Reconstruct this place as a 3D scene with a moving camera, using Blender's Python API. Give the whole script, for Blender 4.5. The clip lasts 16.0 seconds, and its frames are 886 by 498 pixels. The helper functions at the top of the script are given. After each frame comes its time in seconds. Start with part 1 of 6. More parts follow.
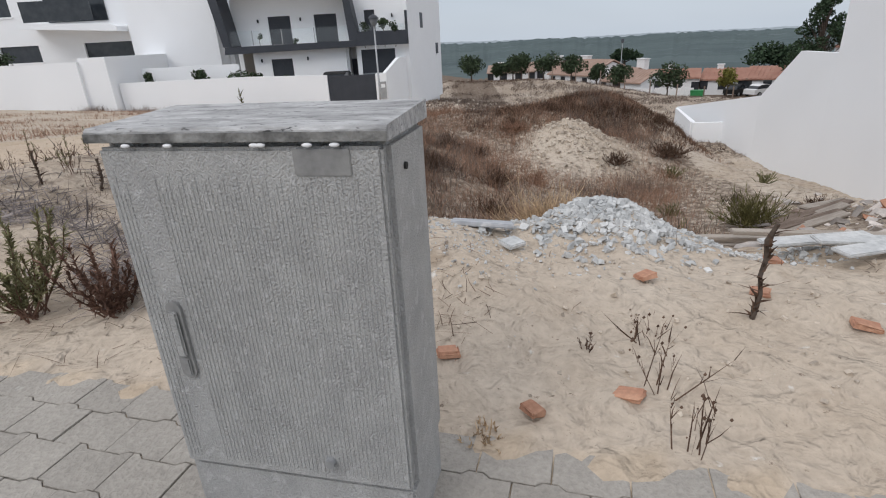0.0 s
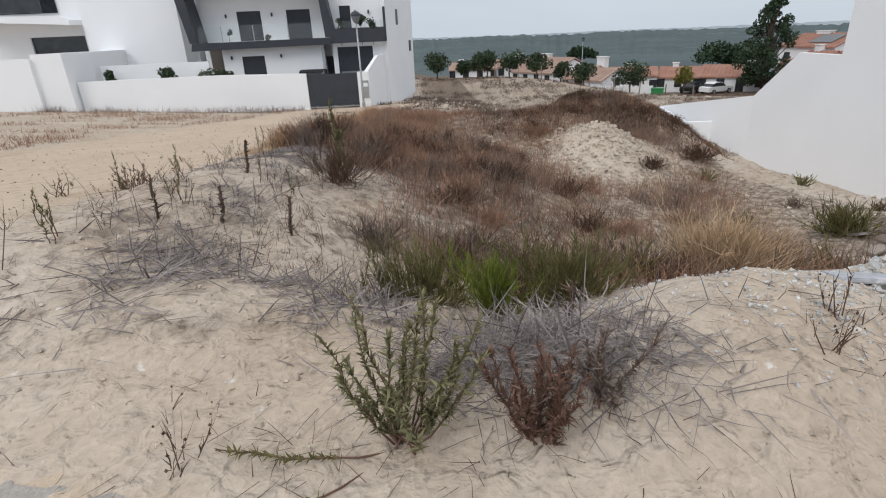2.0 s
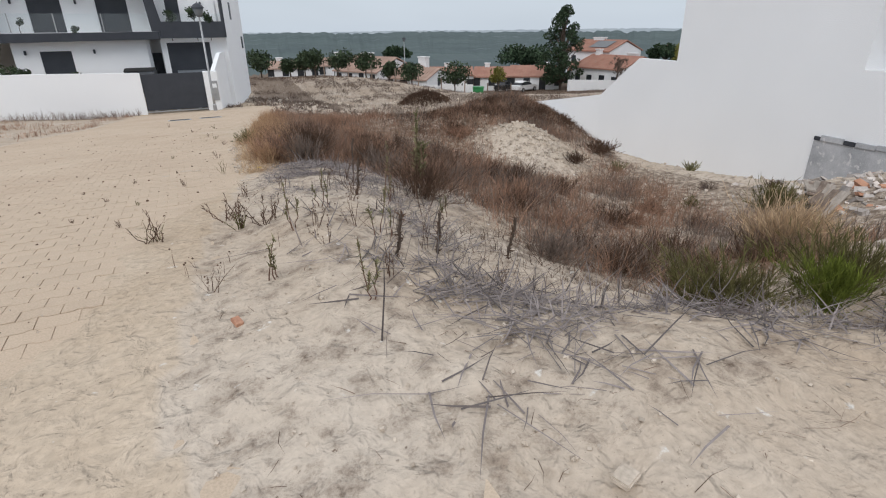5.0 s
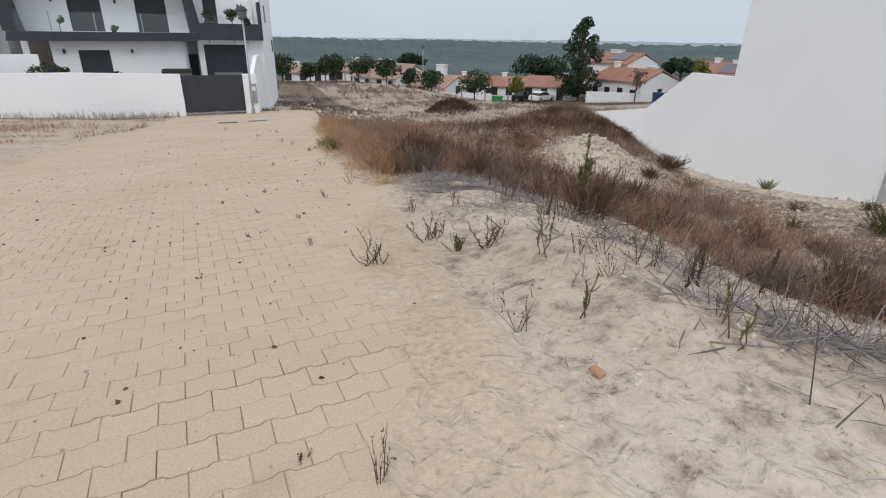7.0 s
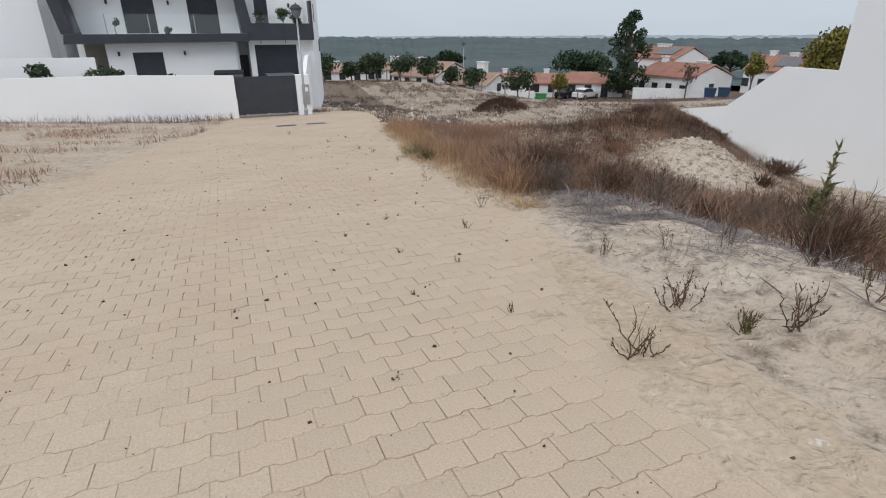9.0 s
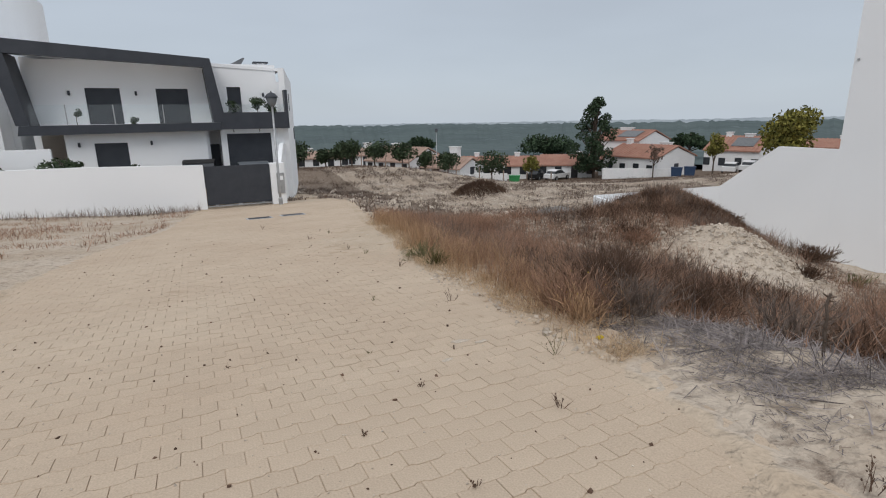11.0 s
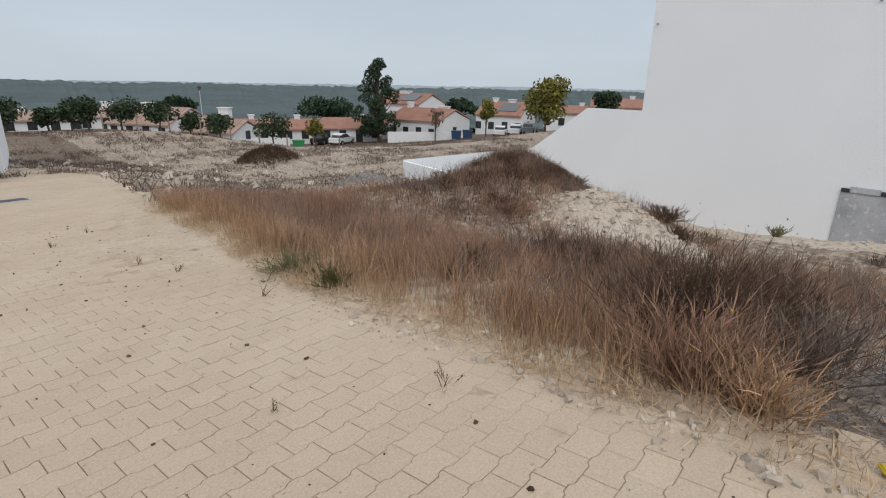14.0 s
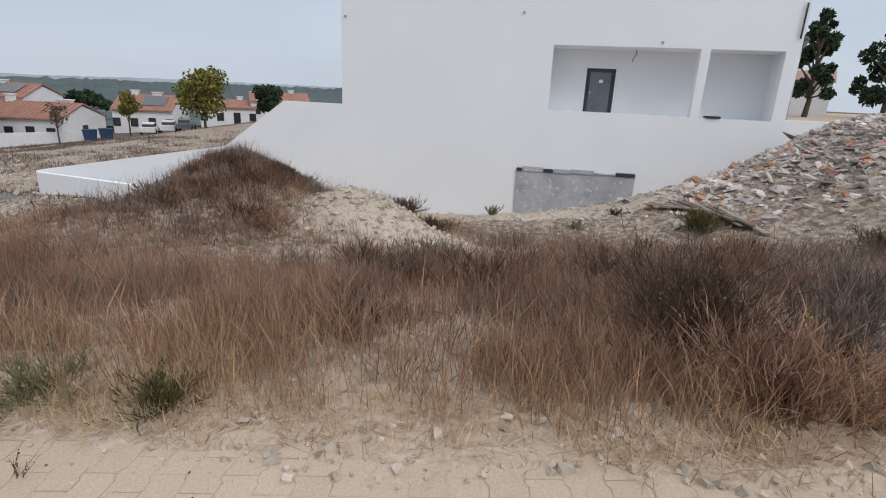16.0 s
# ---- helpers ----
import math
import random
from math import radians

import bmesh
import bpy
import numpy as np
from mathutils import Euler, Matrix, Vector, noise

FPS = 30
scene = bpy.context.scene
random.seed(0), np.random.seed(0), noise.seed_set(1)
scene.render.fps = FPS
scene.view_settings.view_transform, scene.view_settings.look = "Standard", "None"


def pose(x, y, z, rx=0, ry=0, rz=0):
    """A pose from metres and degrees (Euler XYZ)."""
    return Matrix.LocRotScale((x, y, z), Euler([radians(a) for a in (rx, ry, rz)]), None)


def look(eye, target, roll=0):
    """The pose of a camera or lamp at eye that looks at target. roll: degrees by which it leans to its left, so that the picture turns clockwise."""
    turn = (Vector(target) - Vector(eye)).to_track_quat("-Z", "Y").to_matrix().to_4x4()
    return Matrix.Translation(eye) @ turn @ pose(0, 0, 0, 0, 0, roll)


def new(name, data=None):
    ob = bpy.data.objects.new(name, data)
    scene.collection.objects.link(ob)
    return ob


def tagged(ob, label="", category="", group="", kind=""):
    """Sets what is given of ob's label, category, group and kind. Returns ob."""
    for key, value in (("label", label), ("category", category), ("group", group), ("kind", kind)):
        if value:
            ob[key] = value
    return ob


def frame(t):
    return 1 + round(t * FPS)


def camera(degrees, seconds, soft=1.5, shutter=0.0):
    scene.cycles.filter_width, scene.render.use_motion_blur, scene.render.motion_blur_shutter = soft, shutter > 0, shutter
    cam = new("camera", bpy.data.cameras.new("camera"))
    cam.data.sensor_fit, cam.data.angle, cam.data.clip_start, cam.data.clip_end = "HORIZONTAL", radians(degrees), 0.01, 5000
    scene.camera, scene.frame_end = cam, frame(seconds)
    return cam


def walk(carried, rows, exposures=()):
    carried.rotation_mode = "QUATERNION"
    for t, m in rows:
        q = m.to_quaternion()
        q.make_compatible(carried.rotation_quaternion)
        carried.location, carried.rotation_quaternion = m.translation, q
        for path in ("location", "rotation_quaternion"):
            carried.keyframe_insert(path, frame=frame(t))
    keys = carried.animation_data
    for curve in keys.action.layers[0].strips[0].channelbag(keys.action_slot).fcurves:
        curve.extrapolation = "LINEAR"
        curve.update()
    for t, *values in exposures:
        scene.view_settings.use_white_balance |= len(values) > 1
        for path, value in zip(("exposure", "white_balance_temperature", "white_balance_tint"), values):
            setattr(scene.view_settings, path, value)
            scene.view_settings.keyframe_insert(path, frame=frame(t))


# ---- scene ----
cam = camera(80.8, 16.0, 1.1)
METRES, EYE, TILT, LEAN, TURN = 16.0, 1.1, 0.0, 0.0, 0.0
ROWS = [
    (0.0, 0.0, 0.0, 0.0, -1.11, -22.02, 2.74),
    (0.5, -0.0275, 0.0098, 0.0019, -2.62, -22.25, 2.48),
    (1.0, -0.0553, 0.023, 0.0034, -4.63, -22.54, 2.11),
    (1.5, -0.0853, 0.0366, 0.0062, -5.04, -22.98, 2.08),
    (2.0, -0.1174, 0.0484, 0.0099, -6.26, -22.58, 2.27),
    (2.5, -0.151, 0.0609, 0.0117, -6.44, -22.36, 1.31),
    (3.0, -0.1874, 0.0669, 0.0129, -6.45, -22.76, 0.48),
    (3.5, -0.2219, 0.0773, 0.0151, -7.58, -22.83, 0.29),
    (4.0, -0.2509, 0.0866, 0.0165, -8.26, -23.56, 1.32),
    (4.2, -0.2615, 0.0912, 0.0170, -12.0, -24.6, 1.2),
    (6.3, -0.3595, 0.1590, 0.0250, -33.9, -19.0, 1.7),
    (6.5, -0.3681, 0.1663, 0.0249, -28.99, -18.75, 1.14),
    (7.0, -0.3886, 0.1824, 0.0201, -25.65, -22.46, -0.9),
    (7.5, -0.4069, 0.2046, 0.0176, -19.43, -24.33, -0.6),
    (8.0, -0.4203, 0.2274, 0.0173, -18.72, -24.93, -0.62),
    (8.5, -0.4243, 0.2532, 0.0155, -18.84, -25.34, -0.51),
    (9.0, -0.4289, 0.2848, 0.0162, -22.37, -22.73, 0.06),
    (9.5, -0.4304, 0.314, 0.017, -22.71, -17.4, 0.74),
    (9.7, -0.4298, 0.3268, 0.0168, -21.84, -15.24, 1.5),
    (11.8, -0.4092, 0.4612, 0.0066, -29.26, -13.89, 0.43),
    (12.0, -0.4079, 0.474, 0.0053, -30.47, -13.97, 0.35),
    (12.5, -0.4058, 0.5057, 0.0004, -39.04, -14.62, -1.05),
    (13.0, -0.4007, 0.5389, -0.0026, -43.1, -16.02, -1.27),
    (13.5, -0.3963, 0.5731, -0.0071, -46.94, -16.61, -1.07),
    (14.0, -0.3886, 0.6063, -0.0107, -49.77, -17.76, -1.18),
    (14.5, -0.3799, 0.6363, -0.0131, -65.23, -17.86, -2.02),
    (15.0, -0.3697, 0.6658, -0.0144, -75.56, -17.84, -1.28),
    (15.5, -0.3619, 0.6962, -0.0173, -79.47, -17.68, -1.16),
    (16.0, -0.3575, 0.725, -0.0199, -85.66, -17.13, -2.55),
]
walk(cam, [(t, pose(0, 0, EYE, TILT, LEAN, TURN) @ pose(METRES * x, METRES * y, METRES * z, 90 + pitch, roll, yaw)) for t, x, y, z, yaw, pitch, roll in ROWS],
     exposures=[(0.0, -0.02, 6330, 12), (0.5, -0.12, 6330, 12), (1.0, -0.25, 6340, 11), (1.5, 0.04, 6350, 11), (1.9, 0.08, 6350, 11), (3.5, 0.08, 6350, 11), (8.0, 0.02, 6280, 11), (9.7, -0.03, 6300, 10), (12.0, -0.2, 6420, 11), (12.6, -0.2, 6420, 11), (13.3, -0.08, 6380, 10), (14.2, -0.03, 6350, 10), (16.0, 0.0, 6250, 12)])

# ---- world and light: a bright overcast sky ----
world = bpy.data.worlds.new("overcast_sky")
scene.world = world
world.use_nodes = True
wn, wl = world.node_tree.nodes, world.node_tree.links
wn.clear()
w_out, w_bg = wn.new("ShaderNodeOutputWorld"), wn.new("ShaderNodeBackground")
w_sky = wn.new("ShaderNodeTexSky")
w_sky.sky_type, w_sky.sun_disc = "NISHITA", False
w_sky.sun_elevation, w_sky.sun_rotation = radians(48), radians(200)
w_gain = wn.new("ShaderNodeMix")
w_gain.data_type, w_gain.blend_type = "RGBA", "MULTIPLY"
w_gain.inputs["Factor"].default_value = 1.0
w_gain.inputs["B"].default_value = (0.09, 0.09, 0.09, 1)
wl.new(w_sky.outputs["Color"], w_gain.inputs["A"])
w_co, w_sep = wn.new("ShaderNodeTexCoord"), wn.new("ShaderNodeSeparateXYZ")
wl.new(w_co.outputs["Generated"], w_sep.inputs["Vector"])
w_ramp = wn.new("ShaderNodeValToRGB")
w_ramp.color_ramp.elements[0].position, w_ramp.color_ramp.elements[0].color = 0.0, (0.585, 0.65, 0.715, 1)
w_ramp.color_ramp.elements[1].position, w_ramp.color_ramp.elements[1].color = 0.75, (1.02, 1.03, 1.05, 1)
w_mid = w_ramp.color_ramp.elements.new(0.22)
w_mid.color = (0.56, 0.62, 0.69, 1)
wl.new(w_sep.outputs["Z"], w_ramp.inputs["Fac"])
w_noise = wn.new("ShaderNodeTexNoise")
w_noise.inputs["Scale"].default_value, w_noise.inputs["Detail"].default_value = 2.2, 3
w_map = wn.new("ShaderNodeMapping")
w_map.inputs["Scale"].default_value = (1, 1, 4)
wl.new(w_co.outputs["Generated"], w_map.inputs["Vector"])
wl.new(w_map.outputs["Vector"], w_noise.inputs["Vector"])
w_var = wn.new("ShaderNodeMapRange")
w_var.inputs["To Min"].default_value, w_var.inputs["To Max"].default_value = 0.88, 1.12
wl.new(w_noise.outputs["Fac"], w_var.inputs["Value"])
w_cloud = wn.new("ShaderNodeVectorMath")
w_cloud.operation = "SCALE"
wl.new(w_ramp.outputs["Color"], w_cloud.inputs[0])
wl.new(w_var.outputs["Result"], w_cloud.inputs["Scale"])
w_mix = wn.new("ShaderNodeMix")
w_mix.data_type = "RGBA"
w_mix.inputs["Factor"].default_value = 0.9
wl.new(w_gain.outputs["Result"], w_mix.inputs["A"])
wl.new(w_cloud.outputs["Vector"], w_mix.inputs["B"])
wl.new(w_mix.outputs["Result"], w_bg.inputs["Color"])
w_bg.inputs["Strength"].default_value = 1.0
wl.new(w_bg.outputs["Background"], w_out.inputs["Surface"])
sun = new("sun", bpy.data.lights.new("sun", "SUN"))
sun.data.energy, sun.data.angle, sun.data.color = 1.0, radians(30), (1.0, 0.96, 0.9)
sun.matrix_world = look((-26, -18, 36), (0, 10, 0))


# ---- materials ----
def mat(name, c1, c2, scale=3.0, rough=0.8, metal=0.0, bump=0.2, fine=60.0, c3=None, c3_at=0.62, spec=0.3, rand=0.0, stretch=(1, 1, 1), island=False):
    """Two-scale mottled surface: broad stains between c1 and c2, fine grain, optional third tone in patches."""
    m = bpy.data.materials.new(name)
    m.use_nodes = True
    n, l = m.node_tree.nodes, m.node_tree.links
    b = n["Principled BSDF"]
    b.inputs["Roughness"].default_value, b.inputs["Metallic"].default_value = rough, metal
    b.inputs["Specular IOR Level"].default_value = spec
    co = n.new("ShaderNodeTexCoord")
    mp = n.new("ShaderNodeMapping")
    mp.inputs["Scale"].default_value = stretch
    l.new(co.outputs["Object"], mp.inputs["Vector"])
    n1, n2 = n.new("ShaderNodeTexNoise"), n.new("ShaderNodeTexNoise")
    n1.inputs["Scale"].default_value, n1.inputs["Detail"].default_value, n1.inputs["Roughness"].default_value = scale, 6, 0.62
    n2.inputs["Scale"].default_value, n2.inputs["Detail"].default_value = fine, 4
    l.new(mp.outputs["Vector"], n1.inputs["Vector"])
    l.new(mp.outputs["Vector"], n2.inputs["Vector"])
    r = n.new("ShaderNodeValToRGB")
    r.color_ramp.elements[0].position, r.color_ramp.elements[0].color = 0.32, (*c1, 1)
    r.color_ramp.elements[1].position, r.color_ramp.elements[1].color = 0.66, (*c2, 1)
    l.new(n1.outputs["Fac"], r.inputs["Fac"])
    last = r.outputs["Color"]
    if c3:
        n3 = n.new("ShaderNodeTexNoise")
        n3.inputs["Scale"].default_value, n3.inputs["Detail"].default_value = scale * 4.3, 5
        l.new(mp.outputs["Vector"], n3.inputs["Vector"])
        st = n.new("ShaderNodeMapRange")
        st.inputs["From Min"].default_value, st.inputs["From Max"].default_value = c3_at, c3_at + 0.06
        l.new(n3.outputs["Fac"], st.inputs["Value"])
        mx = n.new("ShaderNodeMix")
        mx.data_type = "RGBA"
        l.new(st.outputs["Result"], mx.inputs["Factor"])
        l.new(last, mx.inputs["A"])
        mx.inputs["B"].default_value = (*c3, 1)
        last = mx.outputs["Result"]
    gr = n.new("ShaderNodeMapRange")
    gr.inputs["To Min"].default_value, gr.inputs["To Max"].default_value = 0.72, 1.28
    l.new(n2.outputs["Fac"], gr.inputs["Value"])
    fac = gr.outputs["Result"]
    if rand:
        src = n.new("ShaderNodeNewGeometry").outputs["Random Per Island"] if island else n.new("ShaderNodeObjectInfo").outputs["Random"]
        rr = n.new("ShaderNodeMapRange")
        rr.inputs["To Min"].default_value, rr.inputs["To Max"].default_value = 1 - rand, 1 + rand
        l.new(src, rr.inputs["Value"])
        mu = n.new("ShaderNodeMath")
        mu.operation = "MULTIPLY"
        l.new(fac, mu.inputs[0])
        l.new(rr.outputs["Result"], mu.inputs[1])
        fac = mu.outputs["Value"]
    sc = n.new("ShaderNodeVectorMath")
    sc.operation = "SCALE"
    l.new(last, sc.inputs[0])
    l.new(fac, sc.inputs["Scale"])
    l.new(sc.outputs["Vector"], b.inputs["Base Color"])
    if bump:
        bu = n.new("ShaderNodeBump")
        bu.inputs["Strength"].default_value, bu.inputs["Distance"].default_value = bump, 0.02
        l.new(n2.outputs["Fac"], bu.inputs["Height"])
        l.new(bu.outputs["Normal"], b.inputs["Normal"])
    return m


def glass_mat(name, tint):
    m = bpy.data.materials.new(name)
    m.use_nodes = True
    b = m.node_tree.nodes["Principled BSDF"]
    b.inputs["Base Color"].default_value = (*tint, 1)
    b.inputs["Roughness"].default_value, b.inputs["Transmission Weight"].default_value = 0.03, 1.0
    return m


PLASTER = mat("white_plaster", (0.855, 0.87, 0.885), (0.885, 0.90, 0.915), 0.5, 0.85, bump=0.06, fine=40, spec=0.2)
FAR_WALL = mat("whitewash", (0.72, 0.73, 0.74), (0.82, 0.82, 0.82), 0.3, 0.9, bump=0.0, fine=8)
RAW = mat("raw_cement_render", (0.34, 0.35, 0.37), (0.50, 0.51, 0.53), 1.6, 0.9, bump=0.3, fine=30, c3=(0.6, 0.6, 0.6), c3_at=0.6)
ANTHRACITE = mat("anthracite_paint", (0.040, 0.045, 0.055), (0.052, 0.057, 0.068), 2.0, 0.5, bump=0.02, fine=90)
SHUTTER = mat("dark_roller_shutter", (0.035, 0.04, 0.05), (0.05, 0.055, 0.065), 2.0, 0.45, bump=0.03, fine=50)
GLASS = glass_mat("clear_glass", (0.93, 0.96, 0.96))
DARK_GLASS = mat("dark_window_glass", (0.02, 0.024, 0.03), (0.04, 0.045, 0.05), 2, 0.08, bump=0, spec=0.6)
GREY_GLASS = mat("frosted_grey_glass", (0.13, 0.15, 0.17), (0.17, 0.19, 0.21), 2, 0.2, bump=0, spec=0.5)
STEEL = mat("galvanised_steel", (0.34, 0.35, 0.36), (0.46, 0.47, 0.48), 5, 0.5, 0.6, bump=0.05)
CABINET = mat("weathered_grey_polyester", (0.375, 0.375, 0.37), (0.47, 0.47, 0.46), 5.0, 0.75, bump=0.6, fine=120, c3=(0.49, 0.49, 0.485), c3_at=0.58, stretch=(2.2, 2.2, 1.6))
LID = mat("mossy_grey_lid", (0.26, 0.26, 0.26), (0.52, 0.52, 0.52), 20, 0.9, bump=0.5, fine=70, c3=(0.12, 0.12, 0.12), c3_at=0.62, stretch=(0.5, 1.6, 1))
LID_EDGE = mat("dirty_lid_edge", (0.05, 0.05, 0.048), (0.30, 0.30, 0.29), 14, 0.9, bump=0.5, fine=50)
FADED = mat("faded_grey_plate", (0.20, 0.20, 0.20), (0.30, 0.30, 0.29), 12, 0.6, bump=0.1)
PAVER = mat("sandy_concrete_paver", (0.485, 0.382, 0.285), (0.54, 0.44, 0.335), 0.55, 0.95, bump=0.3, fine=95, c3=(0.45, 0.35, 0.255), c3_at=0.66, rand=0.03)
PAVER_J = mat("sandy_concrete_paver_field", (0.485, 0.382, 0.285), (0.54, 0.44, 0.335), 0.55, 0.95, bump=0.3, fine=95, c3=(0.45, 0.35, 0.255), c3_at=0.66, rand=0.03, island=True)
GREY_PAVER = mat("grey_sidewalk_paver", (0.31, 0.287, 0.255), (0.385, 0.358, 0.32), 2, 0.95, bump=0.5, fine=70, c3=(0.42, 0.40, 0.37), c3_at=0.68, rand=0.08, island=True)
JOINT = mat("dirty_joint_sand", (0.20, 0.155, 0.11), (0.32, 0.26, 0.19), 2.5, 1.0, bump=0.4, fine=60)
ROOF = mat("terracotta_roof", (0.30, 0.15, 0.11), (0.38, 0.21, 0.155), 0.8, 0.9, bump=0.3, fine=10, c3=(0.30, 0.2, 0.15), c3_at=0.6)
ROOF_OLD = mat("pale_terracotta_roof", (0.33, 0.225, 0.175), (0.40, 0.29, 0.235), 0.8, 0.9, bump=0.3, fine=10)
SOLAR = mat("grey_solar_panel", (0.10, 0.11, 0.12), (0.16, 0.165, 0.17), 3, 0.4, bump=0)
CARPAINT = mat("grey_car_paint", (0.16, 0.18, 0.20), (0.18, 0.20, 0.22), 1, 0.3, 0.2, bump=0, spec=0.5)
CARWHITE = mat("white_car_paint", (0.7, 0.7, 0.7), (0.75, 0.75, 0.75), 1, 0.3, 0.0, bump=0, spec=0.5)
RUBBER = mat("black_rubber", (0.02, 0.02, 0.02), (0.03, 0.03, 0.03), 3, 0.8, bump=0)
GREEN = mat("green_plastic", (0.03, 0.22, 0.07), (0.05, 0.28, 0.10), 2, 0.5, bump=0)
BLUE = mat("dark_blue_plastic", (0.02, 0.04, 0.09), (0.03, 0.06, 0.12), 2, 0.5, bump=0)
# Forest green shifted to blue-grey: the haze is mixed into the colour.
FOREST = mat("forest_haze_tinted", (0.060, 0.085, 0.088), (0.088, 0.118, 0.116), 0.012, 1.0, bump=0, fine=0.09, c3=(0.105, 0.135, 0.138), c3_at=0.6)
# Distance haze painted as a pale blue-grey base colour on the far hills.
FOREST_FAR = mat("far_hills_haze_tinted", (0.26, 0.30, 0.33), (0.33, 0.37, 0.39), 0.008, 1.0, bump=0, fine=0.05)
BARK = mat("bark", (0.06, 0.045, 0.035), (0.13, 0.10, 0.08), 8, 0.95, bump=0.5, fine=40)
LEAF = mat("dark_pine_leaf", (0.020, 0.040, 0.020), (0.045, 0.070, 0.034), 1.5, 0.8, bump=0, fine=9, rand=0.4, island=True)
LEAF_MID = mat("round_tree_leaf", (0.028, 0.045, 0.024), (0.055, 0.080, 0.038), 1.5, 0.8, bump=0, fine=9, rand=0.4, island=True)
LEAF_YEL = mat("yellowing_leaf", (0.11, 0.12, 0.025), (0.22, 0.19, 0.045), 1.5, 0.8, bump=0, fine=9, rand=0.45, island=True)


def sand_mat():
    """Pale sand with ochre and grey patches, dark litter and crumbly relief."""
    m = mat("pale_sand_with_litter", (0.44, 0.355, 0.27), (0.56, 0.487, 0.405), 0.5, 1.0, bump=0.8, fine=26, c3=(0.37, 0.30, 0.23), c3_at=0.66, spec=0.1)
    n, l = m.node_tree.nodes, m.node_tree.links
    b = n["Principled BSDF"]
    last = b.inputs["Base Color"].links[0].from_socket
    co = [x for x in n if x.bl_idname == "ShaderNodeTexCoord"][0]

    def speck(last, scale, lo, hi, col, rough=0.6):
        t = n.new("ShaderNodeTexNoise")
        t.inputs["Scale"].default_value, t.inputs["Detail"].default_value, t.inputs["Roughness"].default_value = scale, 7, rough
        l.new(co.outputs["Object"], t.inputs["Vector"])
        r = n.new("ShaderNodeMapRange")
        r.inputs["From Min"].default_value, r.inputs["From Max"].default_value = lo, hi
        l.new(t.outputs["Fac"], r.inputs["Value"])
        x = n.new("ShaderNodeMix")
        x.data_type = "RGBA"
        l.new(r.outputs["Result"], x.inputs["Factor"])
        l.new(last, x.inputs["A"])
        x.inputs["B"].default_value = (*col, 1)
        return x.outputs["Result"]

    # scrubby litter grows with the vertex attribute "litter", which marks the overgrown ground
    at = n.new("ShaderNodeAttribute")
    at.attribute_name = "litter"
    lit = n.new("ShaderNodeTexNoise")
    lit.inputs["Scale"].default_value, lit.inputs["Detail"].default_value, lit.inputs["Roughness"].default_value = 6.5, 8, 0.75
    l.new(co.outputs["Object"], lit.inputs["Vector"])
    ad = n.new("ShaderNodeMath")
    ad.operation = "MULTIPLY_ADD"
    l.new(at.outputs["Fac"], ad.inputs[0])
    ad.inputs[1].default_value = 0.30
    l.new(lit.outputs["Fac"], ad.inputs[2])
    rg = n.new("ShaderNodeMapRange")
    rg.inputs["From Min"].default_value, rg.inputs["From Max"].default_value = 0.60, 0.80
    l.new(ad.outputs["Value"], rg.inputs["Value"])
    x = n.new("ShaderNodeMix")
    x.data_type = "RGBA"
    l.new(rg.outputs["Result"], x.inputs["Factor"])
    l.new(last, x.inputs["A"])
    x.inputs["B"].default_value = (0.17, 0.13, 0.10, 1)
    # blown sand on and beside the paving is a warmer tan
    wr = n.new("ShaderNodeMapRange")
    wr.inputs["From Min"].default_value, wr.inputs["From Max"].default_value = 0.0, -0.35
    l.new(at.outputs["Fac"], wr.inputs["Value"])
    xw = n.new("ShaderNodeMix")
    xw.data_type, xw.blend_type = "RGBA", "MULTIPLY"
    l.new(wr.outputs["Result"], xw.inputs["Factor"])
    l.new(x.outputs["Result"], xw.inputs["A"])
    xw.inputs["B"].default_value = (1.0, 0.965, 0.91, 1)
    last = speck(xw.outputs["Result"], 9, 0.66, 0.72, (0.66, 0.63, 0.58))
    last = speck(last, 23, 0.64, 0.70, (0.20, 0.155, 0.12), 0.7)
    last = speck(last, 60, 0.66, 0.72, (0.15, 0.12, 0.10), 0.7)
    l.new(last, b.inputs["Base Color"])
    # trodden, dimpled surface under the crumbly grain
    d1 = n.new("ShaderNodeTexNoise")
    d1.inputs["Scale"].default_value, d1.inputs["Detail"].default_value, d1.inputs["Distortion"].default_value = 7.5, 3, 0.6
    l.new(co.outputs["Object"], d1.inputs["Vector"])
    b2 = n.new("ShaderNodeBump")
    b2.inputs["Strength"].default_value, b2.inputs["Distance"].default_value = 0.9, 0.075
    l.new(d1.outputs["Fac"], b2.inputs["Height"])
    l.new(b2.outputs["Normal"], b.inputs["Normal"].links[0].from_node.inputs["Normal"])
    return m


SAND = sand_mat()


# ---- mesh helpers ----
def part(name, bm, material, parent=None, label="", smooth=False):
    me = bpy.data.meshes.new(name)
    bm.to_mesh(me)
    bm.free()
    me.materials.append(material)
    if smooth:
        me.polygons.foreach_set("use_smooth", [True] * len(me.polygons))
    ob = new(name, me)
    ob.parent = parent
    if label:
        ob["label"] = label
    return ob


